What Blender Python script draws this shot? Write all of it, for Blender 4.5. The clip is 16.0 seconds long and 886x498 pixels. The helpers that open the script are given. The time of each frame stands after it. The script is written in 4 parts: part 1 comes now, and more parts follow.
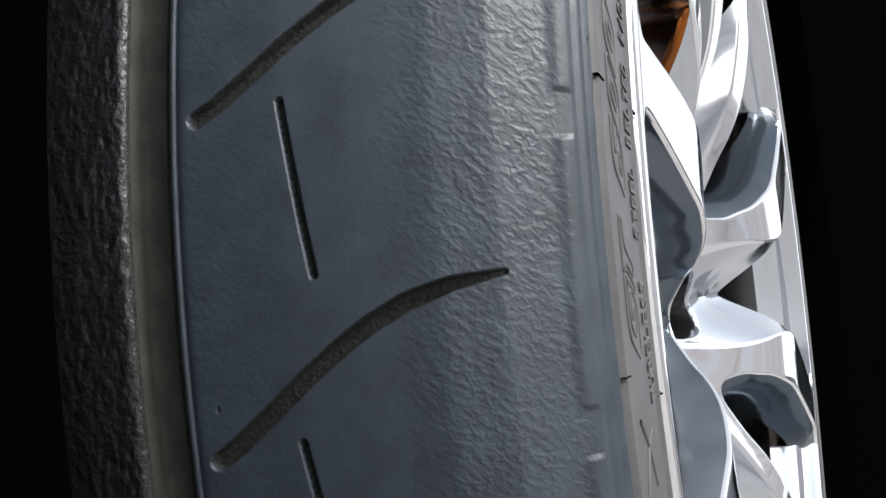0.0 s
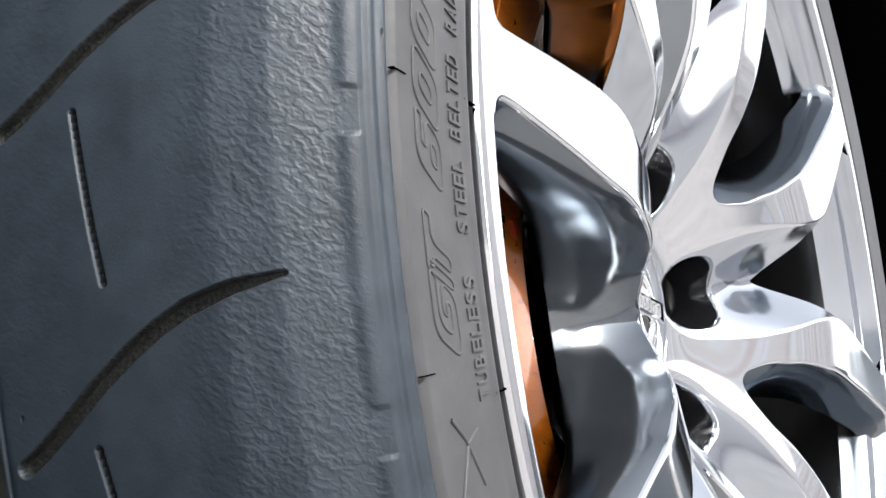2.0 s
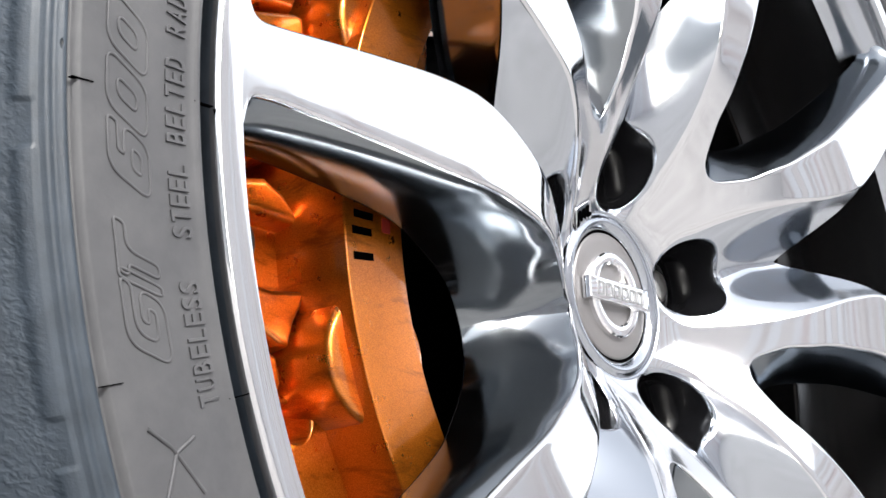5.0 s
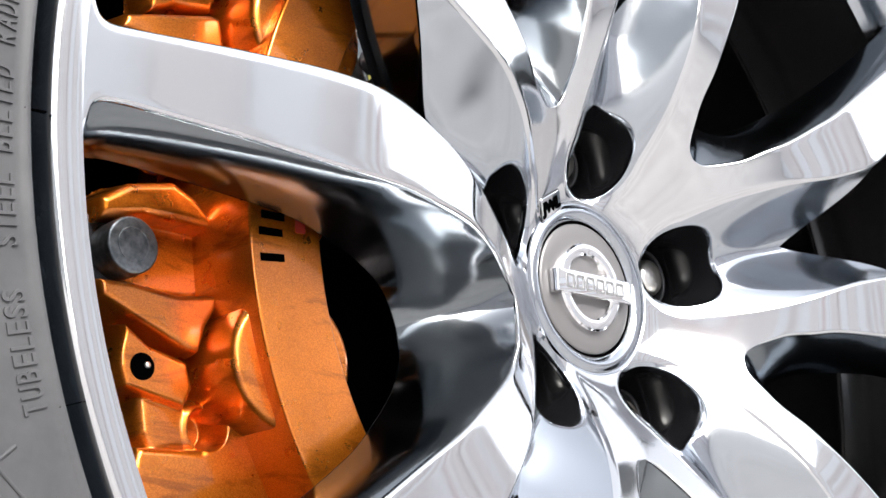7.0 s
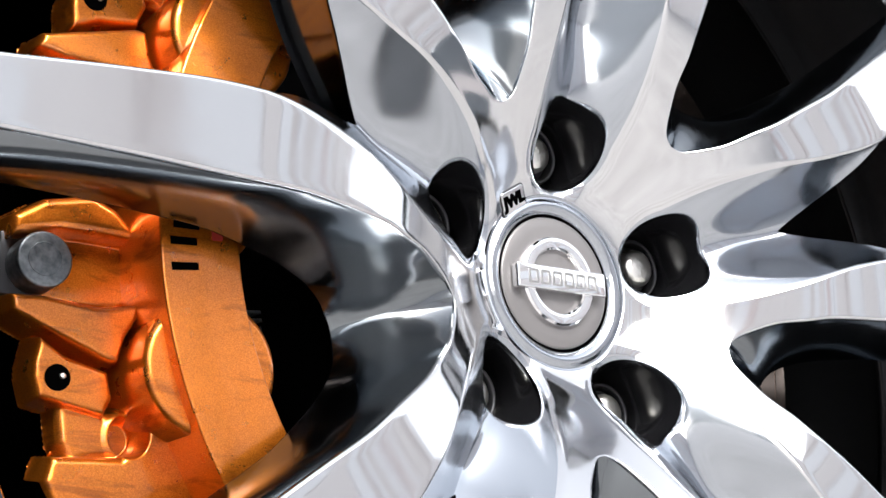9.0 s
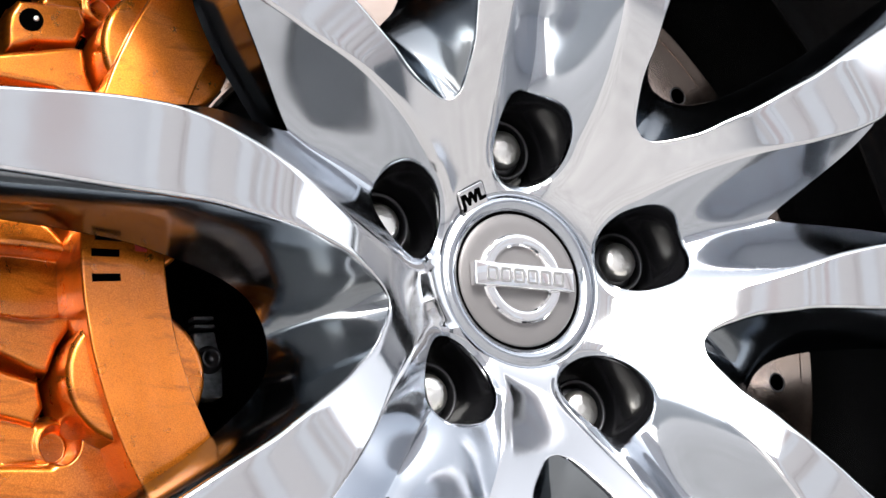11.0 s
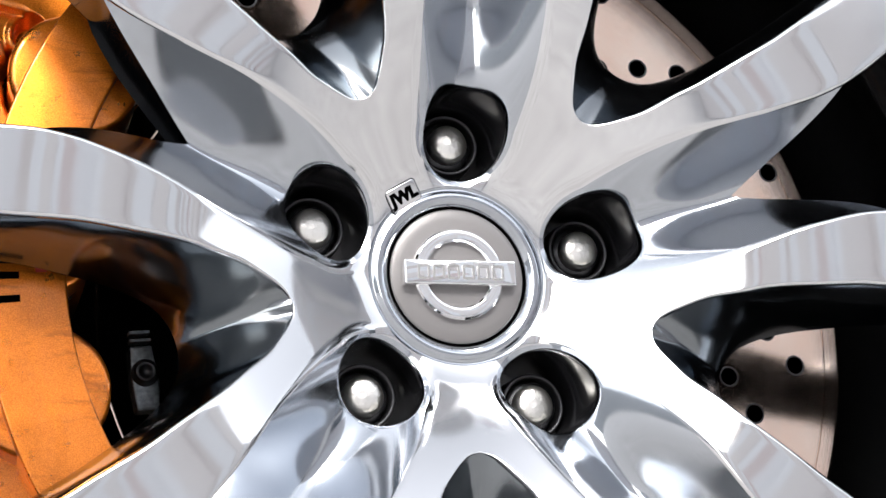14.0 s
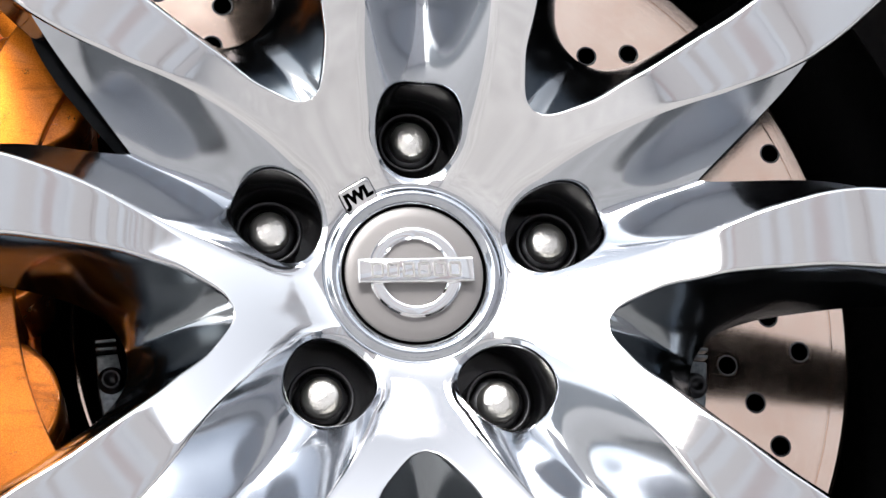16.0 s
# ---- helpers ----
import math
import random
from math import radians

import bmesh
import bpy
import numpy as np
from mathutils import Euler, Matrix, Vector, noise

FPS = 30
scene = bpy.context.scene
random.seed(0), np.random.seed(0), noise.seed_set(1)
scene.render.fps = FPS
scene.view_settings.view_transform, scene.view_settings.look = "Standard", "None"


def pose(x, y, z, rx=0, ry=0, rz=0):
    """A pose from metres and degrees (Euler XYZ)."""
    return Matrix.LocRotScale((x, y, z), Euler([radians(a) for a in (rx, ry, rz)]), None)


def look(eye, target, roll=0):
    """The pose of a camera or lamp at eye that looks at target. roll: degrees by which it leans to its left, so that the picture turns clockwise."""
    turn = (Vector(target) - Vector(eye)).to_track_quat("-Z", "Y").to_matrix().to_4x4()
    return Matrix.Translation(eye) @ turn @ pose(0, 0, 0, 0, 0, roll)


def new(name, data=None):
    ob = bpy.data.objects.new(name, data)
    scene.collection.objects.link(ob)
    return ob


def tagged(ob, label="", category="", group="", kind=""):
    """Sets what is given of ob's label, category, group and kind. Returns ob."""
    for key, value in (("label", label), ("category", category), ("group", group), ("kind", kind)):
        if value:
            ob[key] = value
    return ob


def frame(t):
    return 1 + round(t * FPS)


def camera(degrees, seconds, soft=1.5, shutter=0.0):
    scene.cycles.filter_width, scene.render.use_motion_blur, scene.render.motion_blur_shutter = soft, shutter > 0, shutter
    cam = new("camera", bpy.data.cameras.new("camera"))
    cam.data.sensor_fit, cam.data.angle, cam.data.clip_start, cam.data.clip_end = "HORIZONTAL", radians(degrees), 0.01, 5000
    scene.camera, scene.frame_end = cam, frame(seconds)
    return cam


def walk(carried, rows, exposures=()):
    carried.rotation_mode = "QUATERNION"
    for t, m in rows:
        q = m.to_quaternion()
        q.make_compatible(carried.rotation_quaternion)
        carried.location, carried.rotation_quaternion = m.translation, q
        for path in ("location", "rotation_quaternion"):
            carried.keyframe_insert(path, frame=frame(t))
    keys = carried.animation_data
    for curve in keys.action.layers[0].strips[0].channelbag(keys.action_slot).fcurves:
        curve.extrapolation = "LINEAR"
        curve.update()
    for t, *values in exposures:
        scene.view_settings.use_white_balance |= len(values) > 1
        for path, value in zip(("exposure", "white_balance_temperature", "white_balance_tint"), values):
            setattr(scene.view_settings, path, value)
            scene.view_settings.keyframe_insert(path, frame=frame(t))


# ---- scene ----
cam = camera(31.94, 16.0)
ROWS = [
    (0.0, -0.6506, -0.0852, 0.1768, 107.36, 1.14, -71.90),
    (0.5, -0.6410, -0.1092, 0.1763, 107.44, 1.02, -69.69),
    (1.0, -0.6306, -0.1328, 0.1768, 107.39, 0.95, -67.49),
    (1.5, -0.6201, -0.1544, 0.1769, 107.40, 0.93, -65.38),
    (2.0, -0.6080, -0.1771, 0.1770, 107.38, 0.84, -63.22),
    (2.5, -0.5957, -0.1982, 0.1768, 107.42, 0.89, -61.15),
    (3.0, -0.5816, -0.2195, 0.1768, 107.45, 0.92, -59.03),
    (3.5, -0.5676, -0.2398, 0.1770, 107.45, 0.85, -56.97),
    (4.0, -0.5520, -0.2603, 0.1774, 107.44, 0.80, -54.86),
    (6.5, -0.4671, -0.3330, 0.1792, 107.72, 0.75, -45.84),
    (7.0, -0.4497, -0.3481, 0.1793, 107.73, 0.83, -43.88),
    (7.5, -0.4328, -0.3640, 0.1792, 107.74, 0.85, -41.90),
    (8.0, -0.4146, -0.3785, 0.1803, 107.67, 0.80, -39.97),
    (8.5, -0.3965, -0.3932, 0.1814, 107.53, 0.71, -38.00),
    (9.0, -0.3772, -0.4070, 0.1828, 107.39, 0.59, -36.03),
    (11.5, -0.2751, -0.4684, 0.1886, 106.84, 0.00, -26.11),
    (12.0, -0.2539, -0.4769, 0.1893, 106.79, 0.04, -24.21),
    (12.5, -0.2334, -0.4852, 0.1889, 106.80, 0.14, -22.37),
    (13.0, -0.2118, -0.4916, 0.1889, 106.84, 0.24, -20.51),
    (13.5, -0.1909, -0.4986, 0.1885, 106.88, 0.34, -18.64),
    (14.0, -0.1691, -0.5047, 0.1887, 106.92, 0.38, -16.75),
    (14.5, -0.1475, -0.5102, 0.1886, 106.89, 0.42, -14.88),
    (15.0, -0.1256, -0.5144, 0.1889, 106.89, 0.48, -13.01),
    (15.5, -0.1043, -0.5176, 0.1887, 106.92, 0.54, -11.19),
    (16.0, -0.0826, -0.5203, 0.1887, 106.93, 0.62, -9.38),
]
walk(cam, [(t, pose(x, y, z, rx, ry, rz)) for t, x, y, z, rx, ry, rz in ROWS], [(0.0, 1.62), (1.0, 1.82), (2.5, 1.90), (8.0, 1.92), (12.0, 1.71), (16.0, 1.64)])

# ---- light ----
world = bpy.data.worlds.new("sky")
scene.world = world
world.use_nodes = True
wn, wl = world.node_tree.nodes, world.node_tree.links
sky = wn.new("ShaderNodeTexSky")
sky.sky_type, sky.sun_disc = "NISHITA", False
sky.sun_elevation, sky.sun_rotation = radians(36), radians(195)
sky.dust_density, sky.air_density = 1.5, 1.0
veil = wn.new("ShaderNodeHueSaturation")
veil.inputs["Saturation"].default_value = 0.22
wl.new(sky.outputs[0], veil.inputs["Color"])
wl.new(veil.outputs[0], wn["Background"].inputs[0])
wn["Background"].inputs[1].default_value = 0.138
sun_data = bpy.data.lights.new("sun", "SUN")
sun_data.energy, sun_data.angle, sun_data.color = 1.4, radians(32), (1.0, 0.97, 0.92)
sun = new("sun", sun_data)
sun.matrix_world = look((-0.7, -2.6, 1.95), (0, 0, 0))

# ---- materials ----
HUB = 0.35


def material(name, colour, rough, metal=0.0, coat=0.0):
    m = bpy.data.materials.new(name)
    m.use_nodes = True
    b = m.node_tree.nodes["Principled BSDF"]
    b.inputs["Base Color"].default_value = (*colour, 1)
    b.inputs["Roughness"].default_value = rough
    b.inputs["Metallic"].default_value = metal
    b.inputs["Coat Weight"].default_value = coat
    b.inputs["Coat Roughness"].default_value = 0.06
    return m


def node(m, kind, **values):
    n = m.node_tree.nodes.new(kind)
    for key, v in values.items():
        n.inputs[key].default_value = v
    return n


def link(m, a, b):
    m.node_tree.links.new(a, b)


def coords(m, scale=(1, 1, 1), turn=(0, 0, 0)):
    t = m.node_tree.nodes.new("ShaderNodeTexCoord")
    mp = node(m, "ShaderNodeMapping", Scale=scale, Rotation=turn)
    link(m, t.outputs["Object"], mp.inputs["Vector"])
    return mp.outputs[0]


def noise_of(m, vector, scale, detail=3.0, rough=0.55, distortion=0.0):
    n = node(m, "ShaderNodeTexNoise", Scale=scale, Detail=detail, Roughness=rough, Distortion=distortion)
    link(m, vector, n.inputs["Vector"])
    return n.outputs["Fac"]


def ramp(m, fac, stops):
    r = m.node_tree.nodes.new("ShaderNodeValToRGB")
    e = r.color_ramp.elements
    while len(e) < len(stops):
        e.new(0.5)
    for i, (p, c) in enumerate(stops):
        e[i].position = p
        e[i].color = (*c, 1) if len(c) == 3 else c
    link(m, fac, r.inputs[0])
    return r.outputs[0]


def span(m, fac, lo, hi, a=0.0, b=1.0):
    r = node(m, "ShaderNodeMapRange")
    for i, v in zip((1, 2, 3, 4), (lo, hi, a, b)):
        r.inputs[i].default_value = v
    link(m, fac, r.inputs[0])
    return r.outputs[0]


def math_of(m, op, a, b):
    n = m.node_tree.nodes.new("ShaderNodeMath")
    n.operation = op
    for i, v in enumerate((a, b)):
        if isinstance(v, (int, float)):
            n.inputs[i].default_value = v
        else:
            link(m, v, n.inputs[i])
    return n.outputs[0]


def bumped(m, height, strength, distance, after=None):
    b = node(m, "ShaderNodeBump", Strength=strength, Distance=distance)
    link(m, height, b.inputs["Height"])
    if after:
        link(m, after, b.inputs["Normal"])
    link(m, b.outputs[0], m.node_tree.nodes["Principled BSDF"].inputs["Normal"])
    return b.outputs[0]


def set_in(m, key, out):
    link(m, out, m.node_tree.nodes["Principled BSDF"].inputs[key])


polished = material("polished_alloy", (0.475, 0.50, 0.54), 0.15, 1.0)
v = coords(polished)
set_in(polished, "Roughness", span(polished, noise_of(polished, v, 60, 4), 0.3, 0.75, 0.09, 0.17))
bumped(polished, noise_of(polished, v, 38, 2), 0.05, 0.0012)

# darker copy of the polished alloy: shade of the window walls put into colour
shaded_alloy = material("shaded_alloy", (0.22, 0.235, 0.25), 0.1, 1.0)
shaded_alloy.node_tree.nodes["Principled BSDF"].inputs["Specular Tint"].default_value = (0.32, 0.35, 0.39, 1)
v = coords(shaded_alloy)
set_in(shaded_alloy, "Roughness", span(shaded_alloy, noise_of(shaded_alloy, v, 50, 4), 0.3, 0.75, 0.11, 0.19))

machined = material("machined_alloy", (0.71, 0.71, 0.72), 0.14, 1.0)
v = coords(machined)
set_in(machined, "Roughness", span(machined, noise_of(machined, v, 35, 5), 0.3, 0.75, 0.05, 0.12))
bumped(machined, noise_of(machined, v, 26, 2), 0.06, 0.0014)

chrome = material("chrome", (0.92, 0.92, 0.93), 0.03, 1.0)
nut_chrome = material("worn_chrome", (0.96, 0.94, 0.90), 0.3, 1.0)
v = coords(nut_chrome)
bumped(nut_chrome, noise_of(nut_chrome, v, 420, 3), 0.4, 0.0008)
satin = material("satin_grey_paint", (0.205, 0.195, 0.195), 0.36, 0.45)
emblem_grey = material("emblem_grey", (0.42, 0.41, 0.40), 0.3, 0.9)
black_gloss = material("gloss_black", (0.008, 0.008, 0.009), 0.12)
matt_black = material("matt_black", (0.003, 0.003, 0.0035), 0.8)
dark_steel = material("dark_steel", (0.05, 0.05, 0.055), 0.35, 0.8)
dark_barrel = material("dark_barrel_metal", (0.085, 0.088, 0.094), 0.16, 0.9)
bolt_steel = material("zinc_steel", (0.33, 0.35, 0.37), 0.42, 0.9)
v = coords(bolt_steel)
set_in(bolt_steel, "Base Color", ramp(bolt_steel, noise_of(bolt_steel, v, 400, 5), [(0.3, (0.10, 0.115, 0.13)), (0.7, (0.26, 0.28, 0.30))]))

rubber = material("tyre_rubber", (0.03, 0.032, 0.036), 0.52)
v = coords(rubber)
set_in(rubber, "Base Color", ramp(rubber, noise_of(rubber, v, 90, 6, 0.65), [(0.25, (0.020, 0.0275, 0.0365)), (0.75, (0.040, 0.053, 0.069))]))
nick = node(rubber, "ShaderNodeTexVoronoi", Scale=62.0, Randomness=1.0)
link(rubber, coords(rubber, (1, 1, 0.6), (radians(25), 0, 0)), nick.inputs["Vector"])
nicks = span(rubber, nick.outputs["Distance"], 0.035, 0.06)
worn = rubber.node_tree.nodes["Principled BSDF"].inputs["Base Color"].links[0].from_socket
pitted = rubber.node_tree.nodes.new("ShaderNodeMixRGB")
pitted.blend_type = "MULTIPLY"
pitted.inputs[0].default_value = 1.0
link(rubber, worn, pitted.inputs[1])
link(rubber, ramp(rubber, nicks, [(0.0, (0.12, 0.12, 0.12)), (1.0, (1, 1, 1))]), pitted.inputs[2])
set_in(rubber, "Base Color", pitted.outputs[0])
set_in(rubber, "Roughness", span(rubber, noise_of(rubber, v, 300, 4), 0.3, 0.7, 0.38, 0.55))
fine_grain = bumped(rubber, noise_of(rubber, v, 1500, 3), 0.22, 0.0003, bumped(rubber, nicks, 0.6, 0.0008))
sep = rubber.node_tree.nodes.new("ShaderNodeSeparateXYZ")
link(rubber, rubber.node_tree.nodes["Texture Coordinate"].outputs["Object"], sep.inputs[0])
# feathered wear lies in slanted ripples on the outer shoulder and the inner rib
tilt = node(rubber, "ShaderNodeMapping", Rotation=(radians(-33), 0, 0))
link(rubber, rubber.node_tree.nodes["Texture Coordinate"].outputs["Object"], tilt.inputs["Vector"])
turn = node(rubber, "ShaderNodeMapping", Scale=(0.8, 0.62, 1.05))
link(rubber, tilt.outputs[0], turn.inputs["Vector"])
crests = noise_of(rubber, turn.outputs[0], 640, 1.5, 0.4, 0.25)
ripple = math_of(rubber, "MULTIPLY", span(rubber, crests, 0.38, 0.66), span(rubber, noise_of(rubber, v, 110, 3), 0.34, 0.60, 0.35, 1.0))
outer = math_of(rubber, "MULTIPLY", span(rubber, sep.outputs["Y"], -0.012, -0.006), span(rubber, sep.outputs["Y"], 0.034, 0.008))
inner = math_of(rubber, "MULTIPLY", span(rubber, sep.outputs["Y"], 0.088, 0.094), span(rubber, sep.outputs["Y"], 0.125, 0.110))
middle = math_of(rubber, "MULTIPLY", span(rubber, sep.outputs["Y"], 0.050, 0.060), 0.22)
wear = math_of(rubber, "MAXIMUM", math_of(rubber, "MAXIMUM", outer, math_of(rubber, "MULTIPLY", inner, 2.2)), middle)
bumped(rubber, math_of(rubber, "MULTIPLY", ripple, wear), 0.28, 0.0008, fine_grain)

# rubber of the inner rib, blackened for the shade it lies in
shaded_rib = material("shaded_rib_rubber", (0.008, 0.009, 0.011), 0.4)
v = coords(shaded_rib)
folds = node(shaded_rib, "ShaderNodeTexVoronoi", Scale=330.0, Randomness=1.0)
folds.feature = "SMOOTH_F1"
link(shaded_rib, coords(shaded_rib, (1.0, 1.5, 0.7), (radians(-15), 0, 0)), folds.inputs["Vector"])
set_in(shaded_rib, "Base Color", ramp(shaded_rib, noise_of(shaded_rib, v, 150, 5, 0.65), [(0.3, (0.0035, 0.0043, 0.0054)), (0.75, (0.009, 0.0105, 0.0125))]))
bumped(shaded_rib, math_of(shaded_rib, "ADD", folds.outputs["Distance"], noise_of(shaded_rib, v, 500, 2)), 0.5, 0.0011)

sidewall_rubber = material("sidewall_rubber", (0.07, 0.07, 0.074), 0.55)
v = coords(sidewall_rubber)
set_in(sidewall_rubber, "Base Color", ramp(sidewall_rubber, noise_of(sidewall_rubber, v, 70, 5, 0.6), [(0.25, (0.050, 0.050, 0.054)), (0.75, (0.080, 0.079, 0.082))]))
bumped(sidewall_rubber, noise_of(sidewall_rubber, v, 700, 3), 0.12, 0.0004)

dusty = material("dusty_rubber", (0.16, 0.17, 0.14), 0.8)
v = coords(dusty)
set_in(dusty, "Base Color", ramp(dusty, noise_of(dusty, v, 120, 5, 0.7), [(0.25, (0.022, 0.024, 0.019)), (0.75, (0.070, 0.074, 0.058))]))

# groove rubber: dust speckle, near-black for the shade down in the grooves
shaded_groove_dust = material("shaded_dusty_groove", (0.045, 0.047, 0.04), 0.85)
v = coords(shaded_groove_dust)
set_in(shaded_groove_dust, "Base Color", ramp(shaded_groove_dust, noise_of(shaded_groove_dust, v, 900, 4, 0.7), [(0.35, (0.003, 0.0035, 0.0035)), (0.72, (0.034, 0.035, 0.030))]))
bumped(shaded_groove_dust, noise_of(shaded_groove_dust, v, 900, 3), 0.7, 0.0008)

orange = material("orange_metallic_paint", (0.8, 0.27, 0.035), 0.3, 0.88, 1.0)
v = coords(orange)
flakes = ramp(orange, noise_of(orange, v, 2500, 2), [(0.3, (0.62, 0.145, 0.006)), (0.7, (0.88, 0.270, 0.026))])
scuff = ramp(orange, noise_of(orange, coords(orange, (16, 16, 75), (0, radians(-24), 0)), 1.6, 5, 0.62, 0.5), [(0.55, (1, 1, 1)), (0.63, (0.60, 0.55, 0.58)), (0.75, (0.36, 0.30, 0.33))])
dirt = ramp(orange, noise_of(orange, v, 46, 5, 0.65), [(0.48, (1, 1, 1)), (0.74, (0.45, 0.42, 0.45))])
mixed = orange.node_tree.nodes.new("ShaderNodeMixRGB")
mixed.blend_type = "MULTIPLY"
mixed.inputs[0].default_value = 0.8
link(orange, flakes, mixed.inputs[1])
link(orange, scuff, mixed.inputs[2])
soiled = orange.node_tree.nodes.new("ShaderNodeMixRGB")
soiled.blend_type = "MULTIPLY"
soiled.inputs[0].default_value = 0.3
link(orange, mixed.outputs[0], soiled.inputs[1])
link(orange, dirt, soiled.inputs[2])
set_in(orange, "Base Color", soiled.outputs[0])
set_in(orange, "Roughness", span(orange, noise_of(orange, v, 120, 5), 0.35, 0.7, 0.27, 0.37))
bumped(orange, noise_of(orange, v, 900, 2), 0.07, 0.0003)

disc_metal = material("brushed_disc_steel", (0.62, 0.55, 0.51), 0.1, 1.0)
v = coords(disc_metal)
apart = disc_metal.node_tree.nodes.new("ShaderNodeSeparateXYZ")
link(disc_metal, v, apart.inputs[0])
from_axis = math_of(disc_metal, "SQRT", math_of(disc_metal, "ADD", math_of(disc_metal, "MULTIPLY", apart.outputs[0], apart.outputs[0]), math_of(disc_metal, "MULTIPLY", apart.outputs[2], apart.outputs[2])), 0.0)
lathe = node(disc_metal, "ShaderNodeCombineXYZ")
link(disc_metal, from_axis, lathe.inputs[0])
rings = noise_of(disc_metal, lathe.outputs[0], 900, 5, 0.7)
cloud = noise_of(disc_metal, v, 60, 6, 0.7)
set_in(disc_metal, "Base Color", ramp(disc_metal, math_of(disc_metal, "ADD", math_of(disc_metal, "MULTIPLY", cloud, 0.6), math_of(disc_metal, "MULTIPLY", rings, 0.4)), [(0.32, (0.86, 0.62, 0.50)), (0.68, (0.98, 0.82, 0.71))]))
set_in(disc_metal, "Roughness", span(disc_metal, math_of(disc_metal, "ADD", math_of(disc_metal, "MULTIPLY", cloud, 0.5), math_of(disc_metal, "MULTIPLY", rings, 0.5)), 0.3, 0.7, 0.05, 0.16))
bumped(disc_metal, rings, 0.10, 0.0002)

dark_body = material("near_black_body", (0.003, 0.003, 0.004), 0.55)
# no gloss, near-black: deep shade of the arch is put into the colour
for m in (dark_body, matt_black):
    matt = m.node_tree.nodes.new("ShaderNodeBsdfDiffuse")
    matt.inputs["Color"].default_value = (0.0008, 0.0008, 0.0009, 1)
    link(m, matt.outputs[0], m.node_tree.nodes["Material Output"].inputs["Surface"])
asphalt = material("asphalt", (0.16, 0.16, 0.16), 0.85)
v = coords(asphalt)
set_in(asphalt, "Base Color", ramp(asphalt, noise_of(asphalt, v, 120, 6, 0.7), [(0.3, (0.075, 0.078, 0.082)), (0.7, (0.14, 0.145, 0.15))]))
bumped(asphalt, noise_of(asphalt, v, 200, 4), 0.6, 0.004)


# ---- mesh helpers ----
def mesh_of(name, verts, faces, mats, smooth=True, slots=None, weld=0.0):
    me = bpy.data.meshes.new(name)
    me.from_pydata([tuple(p) for p in verts], [], [tuple(q) for q in faces])
    for m in mats if isinstance(mats, (list, tuple)) else [mats]:
        me.materials.append(m)
    if slots is not None:
        me.polygons.foreach_set("material_index", slots)
    if weld:
        bm = bmesh.new()
        bm.from_mesh(me)
        bmesh.ops.remove_doubles(bm, verts=bm.verts, dist=weld)
        bmesh.ops.recalc_face_normals(bm, faces=bm.faces)
        bm.to_mesh(me)
        bm.free()
    if smooth:
        me.polygons.foreach_set("use_smooth", [True] * len(me.polygons))
    me.update()
    return me


def child(name, me, parent, label="", m=None):
    ob = new(name, me)
    ob.parent = parent
    if m is not None:
        ob.matrix_basis = m
    return tagged(ob, label)


def root(name, label, category, group="", at=(0, 0, HUB)):
    ob = new(name)
    ob.empty_display_size = 0.02
    ob.location = at
    return tagged(ob, label, category, group)


def grid_faces(nu, nv, wrap=False, base=0):
    out = []
    for i in range(nu if wrap else nu - 1):
        for j in range(nv - 1):
            a, b = i * nv + j, ((i + 1) % nu) * nv + j
            out.append((base + a, base + b, base + b + 1, base + a + 1))
    return out


def revolve(profile, n=180):
    """A ring round the y axis from (radius, y) pairs."""
    verts = []
    for i in range(n):
        a = 2 * math.pi * i / n
        verts += [(r * math.cos(a), y, r * math.sin(a)) for r, y in profile]
    return verts, grid_faces(n, len(profile), True)


def turned(name, profile, mat, parent, label="", n=180, m=None):
    return child(name, mesh_of(name, *revolve(profile, n), mat), parent, label, m)


def slab(name, outline, front, back, mat, bevel=0.0, hole=None):
    """A plate parallel to the wheel's face: outline of (x, z), from y = front to y = back, its front edge rounded."""
    bm = bmesh.new()
    vs = [bm.verts.new((x, front, z)) for x, z in outline]
    f = bm.faces.new(vs)
    got = bmesh.ops.extrude_face_region(bm, geom=[f])
    moved = [g for g in got["geom"] if isinstance(g, bmesh.types.BMVert)]
    bmesh.ops.translate(bm, verts=moved, vec=(0, back - front, 0))
    bmesh.ops.recalc_face_normals(bm, faces=bm.faces)
    if bevel:
        edges = [e for e in bm.edges if all(abs(q.co.y - front) < 1e-6 for q in e.verts)]
        bmesh.ops.bevel(bm, geom=edges, offset=bevel, segments=4, profile=0.5, affect="EDGES")
    me = bpy.data.meshes.new(name)
    bm.to_mesh(me)
    bm.free()
    me.materials.append(mat)
    for p in me.polygons:
        p.use_smooth = True
    me.set_sharp_from_angle(angle=radians(38))
    return me


def arc_outline(r0, r1, a0, a1, n=24):
    a = np.radians(np.linspace(a0, a1, n))
    return [(r1 * math.cos(q), r1 * math.sin(q)) for q in a] + [(r0 * math.cos(q), r0 * math.sin(q)) for q in a[::-1]]


def disc_outline(x, z, r, n=40):
    return [(x + r * math.cos(2 * math.pi * i / n), z + r * math.sin(2 * math.pi * i / n)) for i in range(n)]


